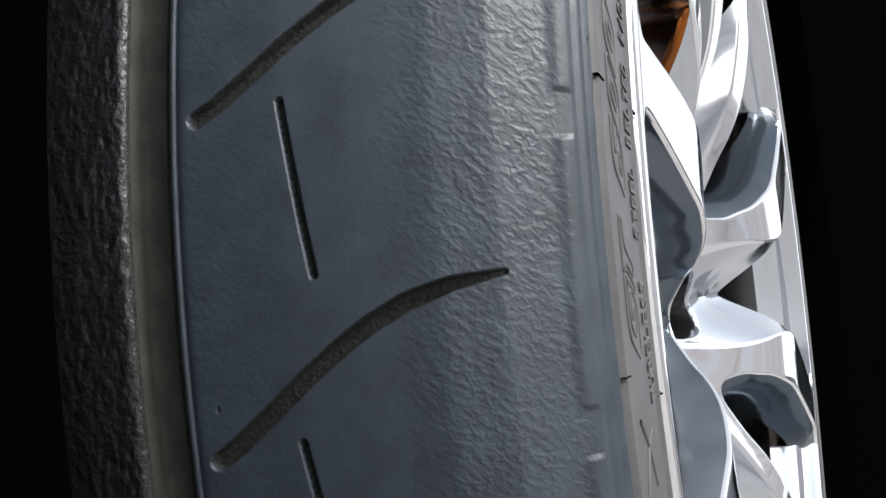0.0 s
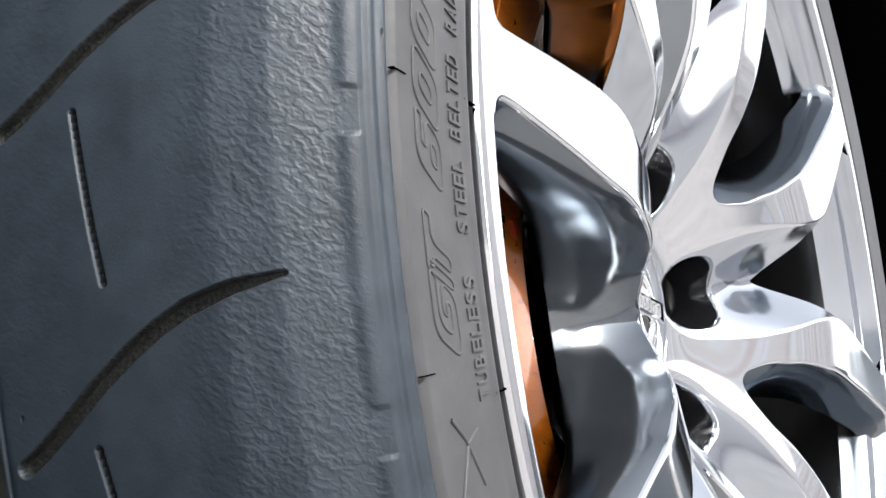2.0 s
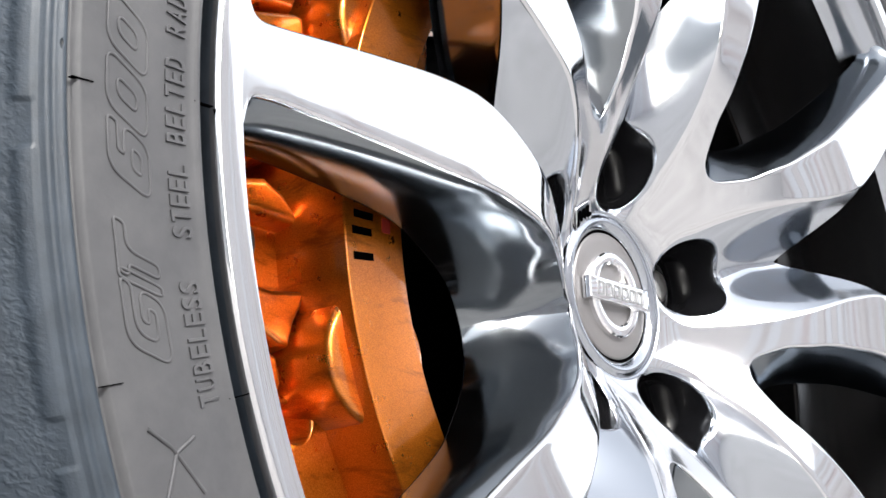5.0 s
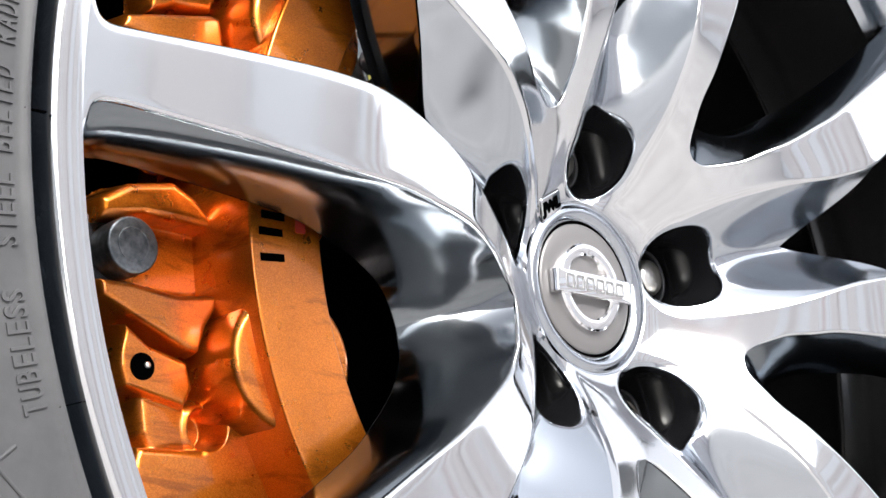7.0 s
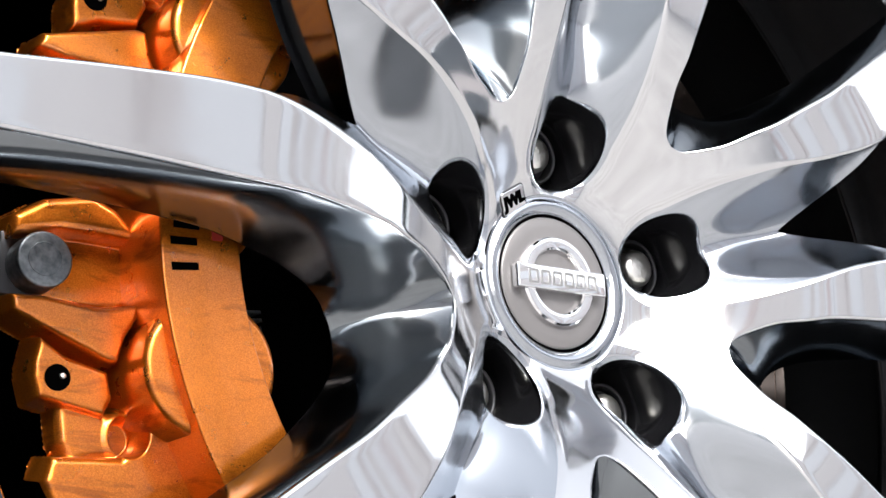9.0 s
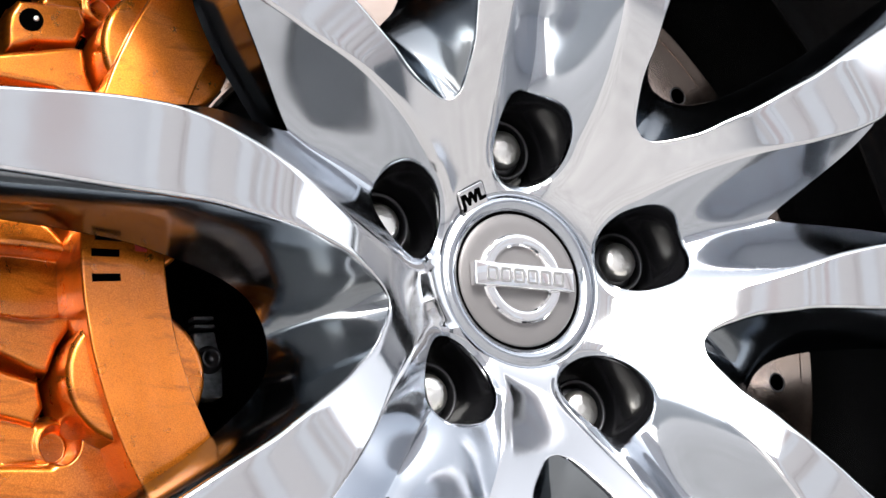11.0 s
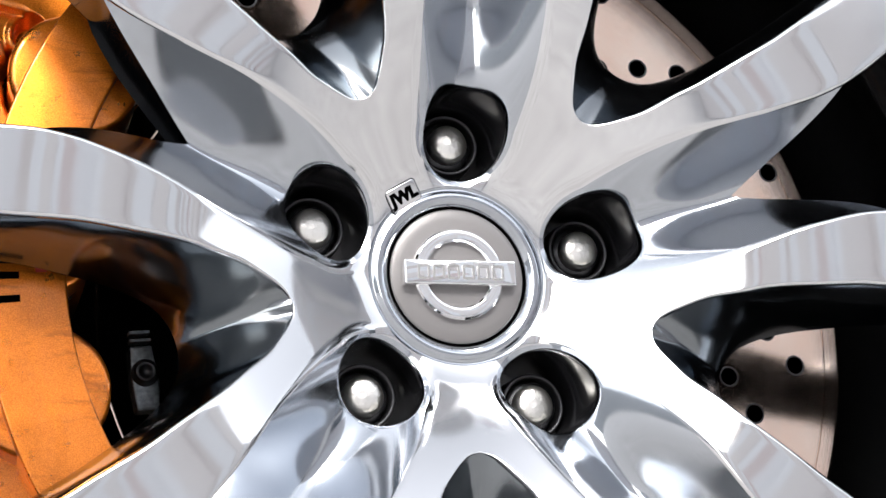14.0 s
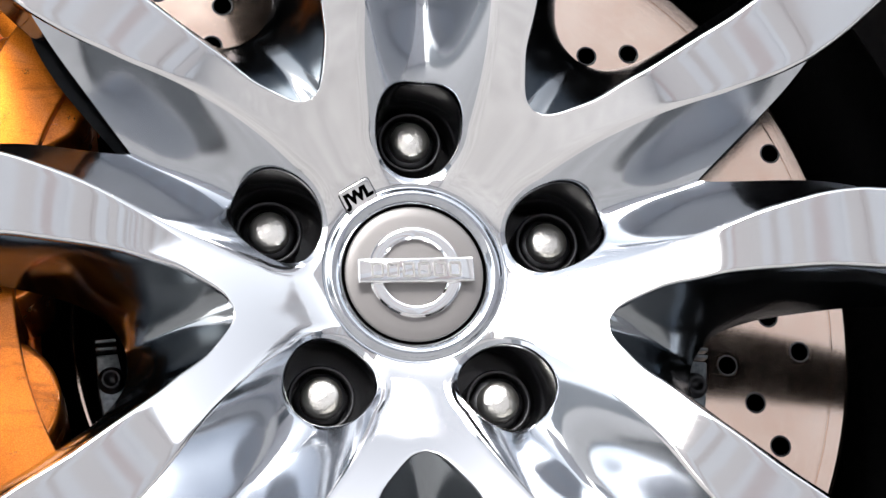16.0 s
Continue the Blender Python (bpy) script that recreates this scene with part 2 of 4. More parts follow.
def rounded(points, r, n=5):
    """An outline with its corners rounded by r."""
    out = []
    k = len(points)
    for i in range(k):
        p, a, b = (Vector(points[j % k]) for j in (i, i - 1, i + 1))
        da, db = (a - p), (b - p)
        q = min(r, da.length * 0.45, db.length * 0.45)
        s, e = p + da.normalized() * q, p + db.normalized() * q
        for j in range(n + 1):
            t = j / n
            out.append(tuple((1 - t) ** 2 * s + 2 * t * (1 - t) * p + t * t * e))
    return out


# ---- ground ----
me = mesh_of("ground", [(-60, -60, 0), (60, -60, 0), (60, 60, 0), (-60, 60, 0)], [(0, 1, 2, 3)], asphalt)
tagged(new("ground", me), "grey asphalt ground under the parked car", "ground", kind="structure")

facade = [material("pale_render", (0.74, 0.70, 0.69), 0.8), material("light_render", (0.80, 0.80, 0.82), 0.8), material("warm_render", (0.64, 0.59, 0.58), 0.8), material("pink_render", (0.66, 0.57, 0.56), 0.8)]
for m in facade:
    v = coords(m)
    bumped(m, noise_of(m, v, 6, 5), 0.3, 0.02)
# unseen wall, put in for the pale streaks that the spokes reflect
wall_street = tagged(new("wall_street"), "unseen pale wall in narrow panels, added for reflections", "wall", kind="structure")
x = -3.0
for k in range(54):
    w = (0.22, 0.38, 0.11, 0.27, 0.46, 0.13, 0.24, 0.33, 0.09)[(k * k) % 9]
    y = -7.0 - 0.06 * (k % 3)
    me = mesh_of("panel", [(x, y, 0), (x + w, y, 0), (x + w, y, 4.6), (x, y, 4.6), (x, y - 0.3, 0), (x + w, y - 0.3, 0), (x + w, y - 0.3, 4.6), (x, y - 0.3, 4.6)],
                 [(0, 1, 2, 3), (4, 7, 6, 5), (0, 4, 5, 1), (1, 5, 6, 2), (2, 6, 7, 3), (3, 7, 4, 0)], facade[(0, 1, 0, 2, 1, 0, 1, 2, 0, 3, 1)[(k * 3 + k // 4) % 11]], False)
    child("panel", me, wall_street)
    x += w

# low backdrop out of view, added to tone what the metal reflects
backdrop_grey = material("grey_backdrop", (0.09, 0.10, 0.11), 0.8)
v = coords(backdrop_grey)
set_in(backdrop_grey, "Base Color", ramp(backdrop_grey, noise_of(backdrop_grey, v, 3, 6), [(0.35, (0.42, 0.43, 0.44)), (0.7, (0.58, 0.59, 0.60))]))
me = mesh_of("backdrop_side", [(-6.0, -7.6, 0), (-6.0, 3, 0), (-6.0, 3, 1.7), (-6.0, -7.6, 1.7), (-6.3, -7.6, 0), (-6.3, 3, 0), (-6.3, 3, 1.7), (-6.3, -7.6, 1.7)],
             [(0, 1, 2, 3), (4, 7, 6, 5), (0, 4, 5, 1), (1, 5, 6, 2), (2, 6, 7, 3), (3, 7, 4, 0)], backdrop_grey, False)
tagged(new("backdrop_side", me), "unseen grey low backdrop, added for reflections from the left", "wall", kind="structure")

# dark backdrop out of view, added to darken reflections from the right
slate = material("dark_slate_render", (0.14, 0.155, 0.17), 0.8)
v = coords(slate)
set_in(slate, "Base Color", ramp(slate, noise_of(slate, v, 4, 6), [(0.35, (0.11, 0.125, 0.14)), (0.7, (0.17, 0.185, 0.205))]))
backdrop_end = tagged(new("backdrop_end"), "unseen low dark slate backdrop, added for reflections from the right", "wall", kind="structure")
y = -5.45
for w, h, m in ((2.6, 2.7, slate), (0.6, 2.3, facade[2]), (2.3, 2.9, slate), (2.9, 2.5, slate)):
    me = mesh_of("panel", [(11.0, y, 0), (11.0, y + w, 0), (11.0, y + w, h), (11.0, y, h), (11.3, y, 0), (11.3, y + w, 0), (11.3, y + w, h), (11.3, y, h)],
                 [(0, 1, 2, 3), (4, 7, 6, 5), (0, 4, 5, 1), (1, 5, 6, 2), (2, 6, 7, 3), (3, 7, 4, 0)], m, False)
    child("panel", me, backdrop_end)
    y += w

# unseen light slab; the dark strip left at the wheel stands for shade
concrete = material("light_concrete", (0.42, 0.41, 0.4), 0.85)
v = coords(concrete)
set_in(concrete, "Base Color", ramp(concrete, noise_of(concrete, v, 9, 7, 0.65), [(0.3, (0.40, 0.385, 0.375)), (0.7, (0.57, 0.55, 0.535))]))
bumped(concrete, noise_of(concrete, v, 150, 4), 0.4, 0.003)
me = mesh_of("pavement", [(-6, -6.9, 0.012), (11, -6.9, 0.012), (11, -0.13, 0.012), (-6, -0.13, 0.012), (-6, -6.9, -0.05), (11, -6.9, -0.05), (11, -0.13, -0.05), (-6, -0.13, -0.05)],
             [(0, 1, 2, 3), (4, 7, 6, 5), (0, 4, 5, 1), (1, 5, 6, 2), (2, 6, 7, 3), (3, 7, 4, 0)], concrete, False)
tagged(new("pavement", me), "unseen light concrete slab, added as bright ground for reflections", "pavement", kind="structure")

# ---- alloy wheel ----
wheel = root("alloy_wheel", "polished alloy wheel with five double spokes and recessed lug nuts", "wheel")
FACE_R = [0.0, 0.030, 0.036, 0.050, 0.0725, 0.090, 0.1085, 0.125, 0.14, 0.16, 0.2, 0.27]
FACE_Y = [0.0345, 0.0343, 0.0332, 0.0245, 0.0085, -0.0020, -0.0108, -0.0149, -0.0172, -0.0188, -0.0188, -0.0183]


def smooth_table(xs, ys, lo, hi, n=600, passes=3, width=9):
    """A smooth curve through a table, as two fine arrays."""
    x = np.linspace(lo, hi, n)
    xs, ys = np.array(xs, float), np.array(ys, float)
    h, d = np.diff(xs), np.diff(ys) / np.diff(xs)
    m = np.concatenate([[d[0]], np.where(d[:-1] * d[1:] > 0, 2 * d[:-1] * d[1:] / (d[:-1] + d[1:] + 1e-12), 0), [d[-1]]])
    k = np.clip(np.searchsorted(xs, x) - 1, 0, len(h) - 1)
    t = np.clip((x - xs[k]) / h[k], 0, 1)
    y = (1 + 2 * t) * (1 - t) ** 2 * ys[k] + t * (1 - t) ** 2 * h[k] * m[k] + t * t * (3 - 2 * t) * ys[k + 1] + t * t * (t - 1) * h[k] * m[k + 1]
    for _ in range(passes):
        pad = np.concatenate([2 * y[0] - y[width:0:-1], y, 2 * y[-1] - y[-2:-width - 2:-1]])
        y = np.convolve(pad, np.ones(2 * width + 1) / (2 * width + 1), "same")[width:-width]
    return x, y


FX, FY = smooth_table(FACE_R, FACE_Y, 0.02, 0.27)


def face_y(r):
    return float(np.interp(r, FX, FY))


# edges of one spoke, seen from the lug's axis: radius and degrees
VX, VA = smooth_table([0.036, 0.0372, 0.0386, 0.041, 0.044, 0.0476, 0.053, 0.0653, 0.0783, 0.0959, 0.127, 0.15, 0.158, 0.166, 0.1748, 0.2068, 0.246, 0.252, 0.256, 0.259],
                      [0.0, 9.0, 14.5, 18.3, 20.1, 20.6, 19.7, 18.3, 16.7, 14.2, 10.4, 9.3, 9.35, 9.7, 10.2, 12.4, 14.55, 14.75, 14.4, 12.6], 0.036, 0.259, 900, 2, 4)
CX, CA = smooth_table([0.0715, 0.0722, 0.0743, 0.0798, 0.0886, 0.0985, 0.1092, 0.1288, 0.1452, 0.1602, 0.2053, 0.2445, 0.2525, 0.2565, 0.259],
                      [36.0, 34.2, 31.8, 28.7, 25.5, 24.0, 22.5, 21.3, 20.6, 20.5, 20.0, 19.85, 20.0, 20.6, 22.6], 0.0715, 0.259, 900, 2, 3)
CA[0] = 36.0
HOLE_U, HOLE_R, LIP_R = 0.0545, 0.0166, 0.0187
HOLE_A, HOLE_B = 0.0181, 0.0168


BY_R, BY_Y = smooth_table([0.110, 0.123, 0.143, 0.165, 0.20, 0.235, 0.259], [0.031, 0.0262, 0.0193, 0.0115, 0.005, 0.0, -0.003], 0.110, 0.259, 400, 2, 12)


def back_y(r):
    return float(np.interp(r, BY_R, BY_Y))


BACK_R, BACK_A = smooth_table([0.110, 0.1106, 0.1124, 0.1155, 0.123, 0.133, 0.143, 0.165, 0.2, 0.235, 0.250, 0.2589], [36.0, 33.2, 31.2, 29.2, 26.9, 25.2, 24.2, 22.9, 22.3, 22.1, 22.3, 23.6], 0.110, 0.2589, 900, 2, 8)
BACK_A[0] = 36.0


def back_angle(r):
    return float(np.interp(r, BACK_R, BACK_A))


# along the fork's edge, the radius of the back edge that belongs to it
BELLY_L, BELLY_R = smooth_table([0.0, 0.004, 0.009, 0.016, 0.024, 0.036, 0.060, 0.090, 0.135, 0.175, 0.1893], [0.110, 0.1104, 0.1120, 0.1155, 0.123, 0.134, 0.152, 0.172, 0.207, 0.243, 0.2589], 0.0, 0.195, 700, 3, 16)


ROUND = 0.0016
APEX = 0.0715
LIP_END = math.hypot(HOLE_U, LIP_R)
LIP_ANGLE = math.degrees(math.atan2(LIP_R, HOLE_U))
LIP_MISS = LIP_ANGLE - float(np.interp(LIP_END, VX, VA))


def valley_angle(r):
    if r <= HOLE_U - LIP_R:
        return 0.0
    if r < LIP_END:
        return math.degrees(math.acos(min(1, (r * r + HOLE_U ** 2 - LIP_R ** 2) / (2 * r * HOLE_U))))
    return float(np.interp(r, VX, VA)) + LIP_MISS * math.exp(-(r - LIP_END) / 0.008)


def smooth_step(x, lo, hi):
    t = min(1, max(0, (x - lo) / (hi - lo)))
    return t * t * (3 - 2 * t)


def edge_width(r):
    """Width of the rounding from the face into the valley."""
    return 0.0044 + (ROUND - 0.0044) * smooth_step(r, 0.068, 0.120)


def edge_drop(r, q):
    """How far the face has dropped at the share q of that width, counted from the valley's edge."""
    q = min(1, max(0, q))
    k = smooth_step(r, 0.125, 0.160)
    return edge_width(r) * ((1 - k) * (0.27 + 0.28 * smooth_step(r, 0.075, 0.12)) * (1 - q) ** 2 + k * (1 - math.sqrt(max(0, 1 - (1 - q) ** 2))))


LIP_LINE = [(HOLE_U - LIP_R * math.cos(a), LIP_R * math.sin(a)) for a in np.linspace(0, math.pi / 2, 60)]
LIP_LINE += [(r * math.cos(radians(valley_angle(r))), r * math.sin(radians(valley_angle(r)))) for r in np.linspace(LIP_END + 0.0004, 0.17, 140)]
LIP_U, LIP_V = np.array([p[0] for p in LIP_LINE]), np.array([p[1] for p in LIP_LINE])


def from_edge(u, v):
    """Distance in plan to the edge between face and valley."""
    du, dv = np.diff(LIP_U), np.diff(LIP_V)
    t = np.clip(((u - LIP_U[:-1]) * du + (v - LIP_V[:-1]) * dv) / (du * du + dv * dv), 0, 1)
    return float(np.min(np.hypot(u - LIP_U[:-1] - t * du, v - LIP_V[:-1] - t * dv)))


def crotch_angle(r):
    return 36.0 if r <= APEX else float(np.interp(r, CX, CA))


def at(r, deg, y):
    a = radians(deg)
    return (r * math.cos(a), y, r * math.sin(a))


def half_spoke():
    """Face, valley, window walls and back of half a double spoke; the lug's axis lies along +x."""
    verts, faces, slots = [], [], []

    def patch(rows, slot):
        base, nv = len(verts), len(rows[0])
        for row in rows:
            verts.extend(row)
        f = grid_faces(len(rows), nv, False, base)
        faces.extend(f)
        slots.extend([slot] * len(f))

    # the face, with rounded edges
    stations = sorted(set([0.0352, 0.0355] + list(0.0358 + 0.0040 * np.linspace(0, 1, 18) ** 2) + list(np.linspace(0.0400, 0.0710, 26)) + list(APEX + 0.012 * np.linspace(0, 1, 16) ** 2)
                          + list(np.linspace(0.085, 0.248, 70)) + list(np.linspace(0.248, 0.2589, 12))))
    rows = []
    for r in stations:
        a0, a1 = valley_angle(r), crotch_angle(r)
        rb = 0.0 if r <= APEX else ROUND * min(1, (r - APEX) / 0.001)
        y = face_y(r)
        w = radians(a1 - a0) * r
        wide = edge_width(r)
        row = []
        for d in [wide * q for q in (0, 0.06, 0.15, 0.27, 0.4, 0.55, 0.7, 0.85, 1.0)] + [wide + (w - wide - ROUND) * k / 10 for k in range(1, 10)]:
            a = a0 + math.degrees(d / r)
            off = from_edge(r * math.cos(radians(a)), r * math.sin(radians(a))) if r < 0.165 else d
            row.append(at(r, a, y + edge_drop(r, off / wide)))
        for q in (1.0, 0.75, 0.5, 0.25, 0.08, 0):
            d = w - q * ROUND
            a = a0 + math.degrees(d / r)
            off = from_edge(r * math.cos(radians(a)), r * math.sin(radians(a))) if r < 0.165 else d
            drop = rb * (1 - math.sqrt(max(0, 1 - (1 - q) ** 2)))
            row.append(at(r, a, y + drop + edge_drop(r, off / wide)))
        rows.append(row)
    patch(rows, 0)

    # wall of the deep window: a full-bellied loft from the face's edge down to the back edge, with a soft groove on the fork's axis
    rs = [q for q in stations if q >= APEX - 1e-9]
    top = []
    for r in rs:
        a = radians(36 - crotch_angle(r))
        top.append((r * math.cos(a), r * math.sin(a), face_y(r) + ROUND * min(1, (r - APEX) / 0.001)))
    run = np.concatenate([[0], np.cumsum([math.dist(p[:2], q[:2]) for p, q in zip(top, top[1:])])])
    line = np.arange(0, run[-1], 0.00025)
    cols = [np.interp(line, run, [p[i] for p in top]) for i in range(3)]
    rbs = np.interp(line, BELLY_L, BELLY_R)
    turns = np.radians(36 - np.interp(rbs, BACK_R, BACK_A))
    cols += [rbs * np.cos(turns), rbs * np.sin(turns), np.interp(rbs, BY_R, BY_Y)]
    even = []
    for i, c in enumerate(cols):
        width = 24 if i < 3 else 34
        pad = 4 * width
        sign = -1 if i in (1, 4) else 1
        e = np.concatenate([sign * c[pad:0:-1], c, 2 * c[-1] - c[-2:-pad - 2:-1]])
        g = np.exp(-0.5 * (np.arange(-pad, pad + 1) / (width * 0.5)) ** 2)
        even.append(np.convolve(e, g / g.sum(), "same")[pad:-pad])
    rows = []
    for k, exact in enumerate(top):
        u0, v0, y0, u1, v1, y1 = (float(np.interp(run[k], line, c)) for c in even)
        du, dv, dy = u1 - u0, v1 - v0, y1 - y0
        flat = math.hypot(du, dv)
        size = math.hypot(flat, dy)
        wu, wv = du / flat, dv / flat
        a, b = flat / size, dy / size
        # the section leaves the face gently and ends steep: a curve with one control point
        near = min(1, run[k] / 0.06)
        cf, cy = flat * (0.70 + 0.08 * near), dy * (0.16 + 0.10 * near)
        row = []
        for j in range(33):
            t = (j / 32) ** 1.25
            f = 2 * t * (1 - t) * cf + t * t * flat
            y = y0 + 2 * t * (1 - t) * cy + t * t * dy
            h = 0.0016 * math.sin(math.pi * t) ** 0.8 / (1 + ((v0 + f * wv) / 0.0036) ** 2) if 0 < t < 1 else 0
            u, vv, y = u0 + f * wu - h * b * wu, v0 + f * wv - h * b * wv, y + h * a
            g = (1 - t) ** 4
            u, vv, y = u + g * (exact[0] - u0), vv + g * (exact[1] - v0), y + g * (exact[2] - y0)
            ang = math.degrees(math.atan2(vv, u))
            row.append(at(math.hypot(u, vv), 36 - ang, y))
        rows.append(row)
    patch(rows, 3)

    # the valley that runs out from the lug's hole to the corner of the narrow window
    def edge_v(u):
        r = u
        for _ in range(30):
            r = u / math.cos(radians(valley_angle(r)))
        return r * math.sin(radians(valley_angle(r)))

    def valley_y(u, v):
        if u >= HOLE_U:
            ve = edge_v(u)
            w = min(1, v / ve)
            r_edge = math.hypot(u, ve)
        else:
            off = math.hypot(u - HOLE_U, v)
            w = min(1, off / LIP_R)
            r_edge = math.hypot(HOLE_U + (u - HOLE_U) / off * LIP_R, v / off * LIP_R)
        yc = 0.0272 + (0.0130 - 0.0272) * (max(u, HOLE_U) - 0.0728) / (0.1115 - 0.0728)
        ye = face_y(r_edge) + edge_drop(r_edge, 0)
        yc -= 0.0020 * (1 - smooth_step(u, 0.066, 0.105))
        if u < HOLE_U:
            yc = max(yc, ye + 0.008)
        flat = 0.11 * (1 - smooth_step(u, 0.070, 0.105)) if u >= HOLE_U else 0.11
        w = math.sqrt((w * w + flat) / (1 + flat))
        q = (math.sqrt(w * w + 0.03) - math.sqrt(0.03)) / (math.sqrt(1.03) - math.sqrt(0.03))
        far = smooth_step(u, 0.076, 0.125)
        q = (1 - far) * (0.65 * q + 0.35 * w * w * (3 - 2 * w)) + far * (0.80 * q + 0.20 * q * q)
        return yc + (ye - yc) * q

    def mouth(phi):
        c, w = math.cos(phi), math.sin(phi)
        n = 2.2
        k = (abs(c) ** n + abs(w) ** n) ** (-1 / n)
        return HOLE_U + (HOLE_A if c > 0 else HOLE_R) * c * k, HOLE_B * w * k

    # boundary of the valley: along the narrow window's corner, then back along the face's edge round to the hub side
    window_plan = [(0.1115 + (0.1565 - 0.1115) * (k / 24) ** 1.05, k / 24) for k in range(25)]
    bound = [(u, t * edge_v(u)) for u, t in window_plan]
    back = np.concatenate([0.1565 - (0.1565 - HOLE_U) * np.linspace(0, 1, 61)[1:]])
    bound += [(u, edge_v(u)) for u in back]
    bound += [(HOLE_U + LIP_R * math.cos(a), LIP_R * math.sin(a)) for a in np.linspace(math.pi / 2, math.pi, 37)[1:]]
    turns = np.concatenate([np.linspace(0, 0.30, 25), np.linspace(0.30, math.pi / 2, 61)[1:], np.linspace(math.pi / 2, math.pi, 37)[1:]])
    rows, ring, window_edge = [], [], []
    for k, (phi, (ub, vb)) in enumerate(zip(turns, bound)):
        um, vm = mouth(phi)
        row = []
        for j in range(45):
            t = j / 44
            u, vv = um + (ub - um) * t, vm + (vb - vm) * t
            row.append((u, valley_y(u, vv), vv))
        rows.append(row)
        ring.append(row[0])
        if k < 25:
            window_edge.append(row[-1])
    patch(rows, 1)

    # wall of the lug pocket
    def inward(p, k, y):
        return (HOLE_U + (p[0] - HOLE_U) * k, y, p[2] * k)

    patch([[p, inward(p, 0.99, p[1] + 0.0003), inward(p, 0.975, p[1] + 0.0011), inward(p, 0.965, p[1] + 0.0022)] for p in ring], 1)
    # below its polished rim the pocket wall turns gloss black
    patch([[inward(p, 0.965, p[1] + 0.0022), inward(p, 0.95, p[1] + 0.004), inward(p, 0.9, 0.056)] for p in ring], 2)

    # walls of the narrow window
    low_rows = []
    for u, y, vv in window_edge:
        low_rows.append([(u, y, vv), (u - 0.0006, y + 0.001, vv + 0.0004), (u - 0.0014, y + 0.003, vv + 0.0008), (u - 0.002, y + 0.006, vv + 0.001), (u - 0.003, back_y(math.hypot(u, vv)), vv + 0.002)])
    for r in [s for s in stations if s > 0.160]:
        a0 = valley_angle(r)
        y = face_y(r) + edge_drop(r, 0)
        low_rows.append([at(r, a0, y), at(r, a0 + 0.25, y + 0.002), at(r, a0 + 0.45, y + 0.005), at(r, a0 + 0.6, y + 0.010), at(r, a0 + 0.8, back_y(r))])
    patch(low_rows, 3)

    # back of the spoke
    rows = []
    for r in [0.075, 0.09, 0.1] + list(np.linspace(0.110, 0.2589, 40)):
        a0 = valley_angle(r) + 0.8 if r > 0.16 else max(0, valley_angle(r) * (r - 0.112) / 0.048)
        a1 = 36.0 if r <= 0.110 else back_angle(r)
        yb = back_y(r)
        rows.append([at(r, a0 + (a1 - a0) * k / 4, yb + 0.0005) for k in range(5)])
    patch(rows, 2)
    return verts, faces, slots


hv, hf, hs = half_spoke()
nv = len(hv)
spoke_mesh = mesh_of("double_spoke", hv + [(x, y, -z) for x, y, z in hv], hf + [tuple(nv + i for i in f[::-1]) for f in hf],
                     [machined, polished, black_gloss, shaded_alloy], True, hs + hs)
bm = bmesh.new()
bm.from_mesh(spoke_mesh)
bmesh.ops.remove_doubles(bm, verts=bm.verts, dist=0.00004)
bmesh.ops.dissolve_degenerate(bm, edges=bm.edges, dist=0.00001)
bmesh.ops.recalc_face_normals(bm, faces=bm.faces)
bm.to_mesh(spoke_mesh)
bm.free()
spoke_mesh.set_sharp_from_angle(angle=radians(50))
for k in range(5):
    child("double_spoke", spoke_mesh, wheel, m=pose(0, 0, 0, 0, -(18 + 72 * k), 0))

turned("hub_ring", [(0.0353, face_y(0.0353)), (0.0347, 0.0337), (0.0341, 0.0338), (0.0335, 0.0336), (0.0328, 0.0330), (0.0320, 0.0325), (0.0311, 0.0323), (0.0302, 0.0325),
                    (0.0293, 0.0330), (0.0285, 0.0337), (0.0279, 0.0342), (0.0275, 0.0348), (0.0274, 0.040)], polished, wheel, "polished raised ring round the centre cap", 160)
turned("rim_lip", [(0.2589, face_y(0.2589)), (0.2605, -0.0186), (0.2650, -0.0187), (0.2668, -0.0184), (0.2677, -0.0175), (0.268, -0.016), (0.268, 0.0)], machined, wheel,
       "bright machined lip of the rim", 240)
turned("rim_step", [(0.2589, face_y(0.2589)), (0.2584, -0.0170), (0.2577, -0.0145), (0.2573, -0.0105), (0.2562, -0.0084), (0.2532, -0.0074), (0.2521, -0.0058), (0.2513, 0.0005), (0.2500, 0.0040), (0.2482, 0.0075)], polished, wheel, "rounded inner step of the rim", 240)
turned("barrel", [(0.2482, 0.0075), (0.2465, 0.02), (0.2452, 0.05), (0.2448, 0.0700), (0.2430, 0.0712), (0.2428, 0.0750), (0.2446, 0.0765), (0.2440, 0.12), (0.246, 0.21), (0.262, 0.235)], dark_barrel, wheel, "dark inner barrel of the rim", 240)
cap = turned("centre_cap", [(0.0, 0.0338), (0.012, 0.0339), (0.022, 0.0342), (0.0255, 0.0345), (0.0262, 0.0348), (0.0266, 0.0356), (0.0267, 0.0400)], satin, wheel,
             "satin grey centre cap with a chrome emblem", 96)
# flat black ring stands in for the shade in the gap
turned("cap_gap_shade", [(0.0262, 0.0352), (0.0280, 0.0352)], matt_black, wheel, "black ring painted for the shaded gap round the centre cap", 96)
TILT_CAP = pose(0, 0, 0, 0, -3, 0)
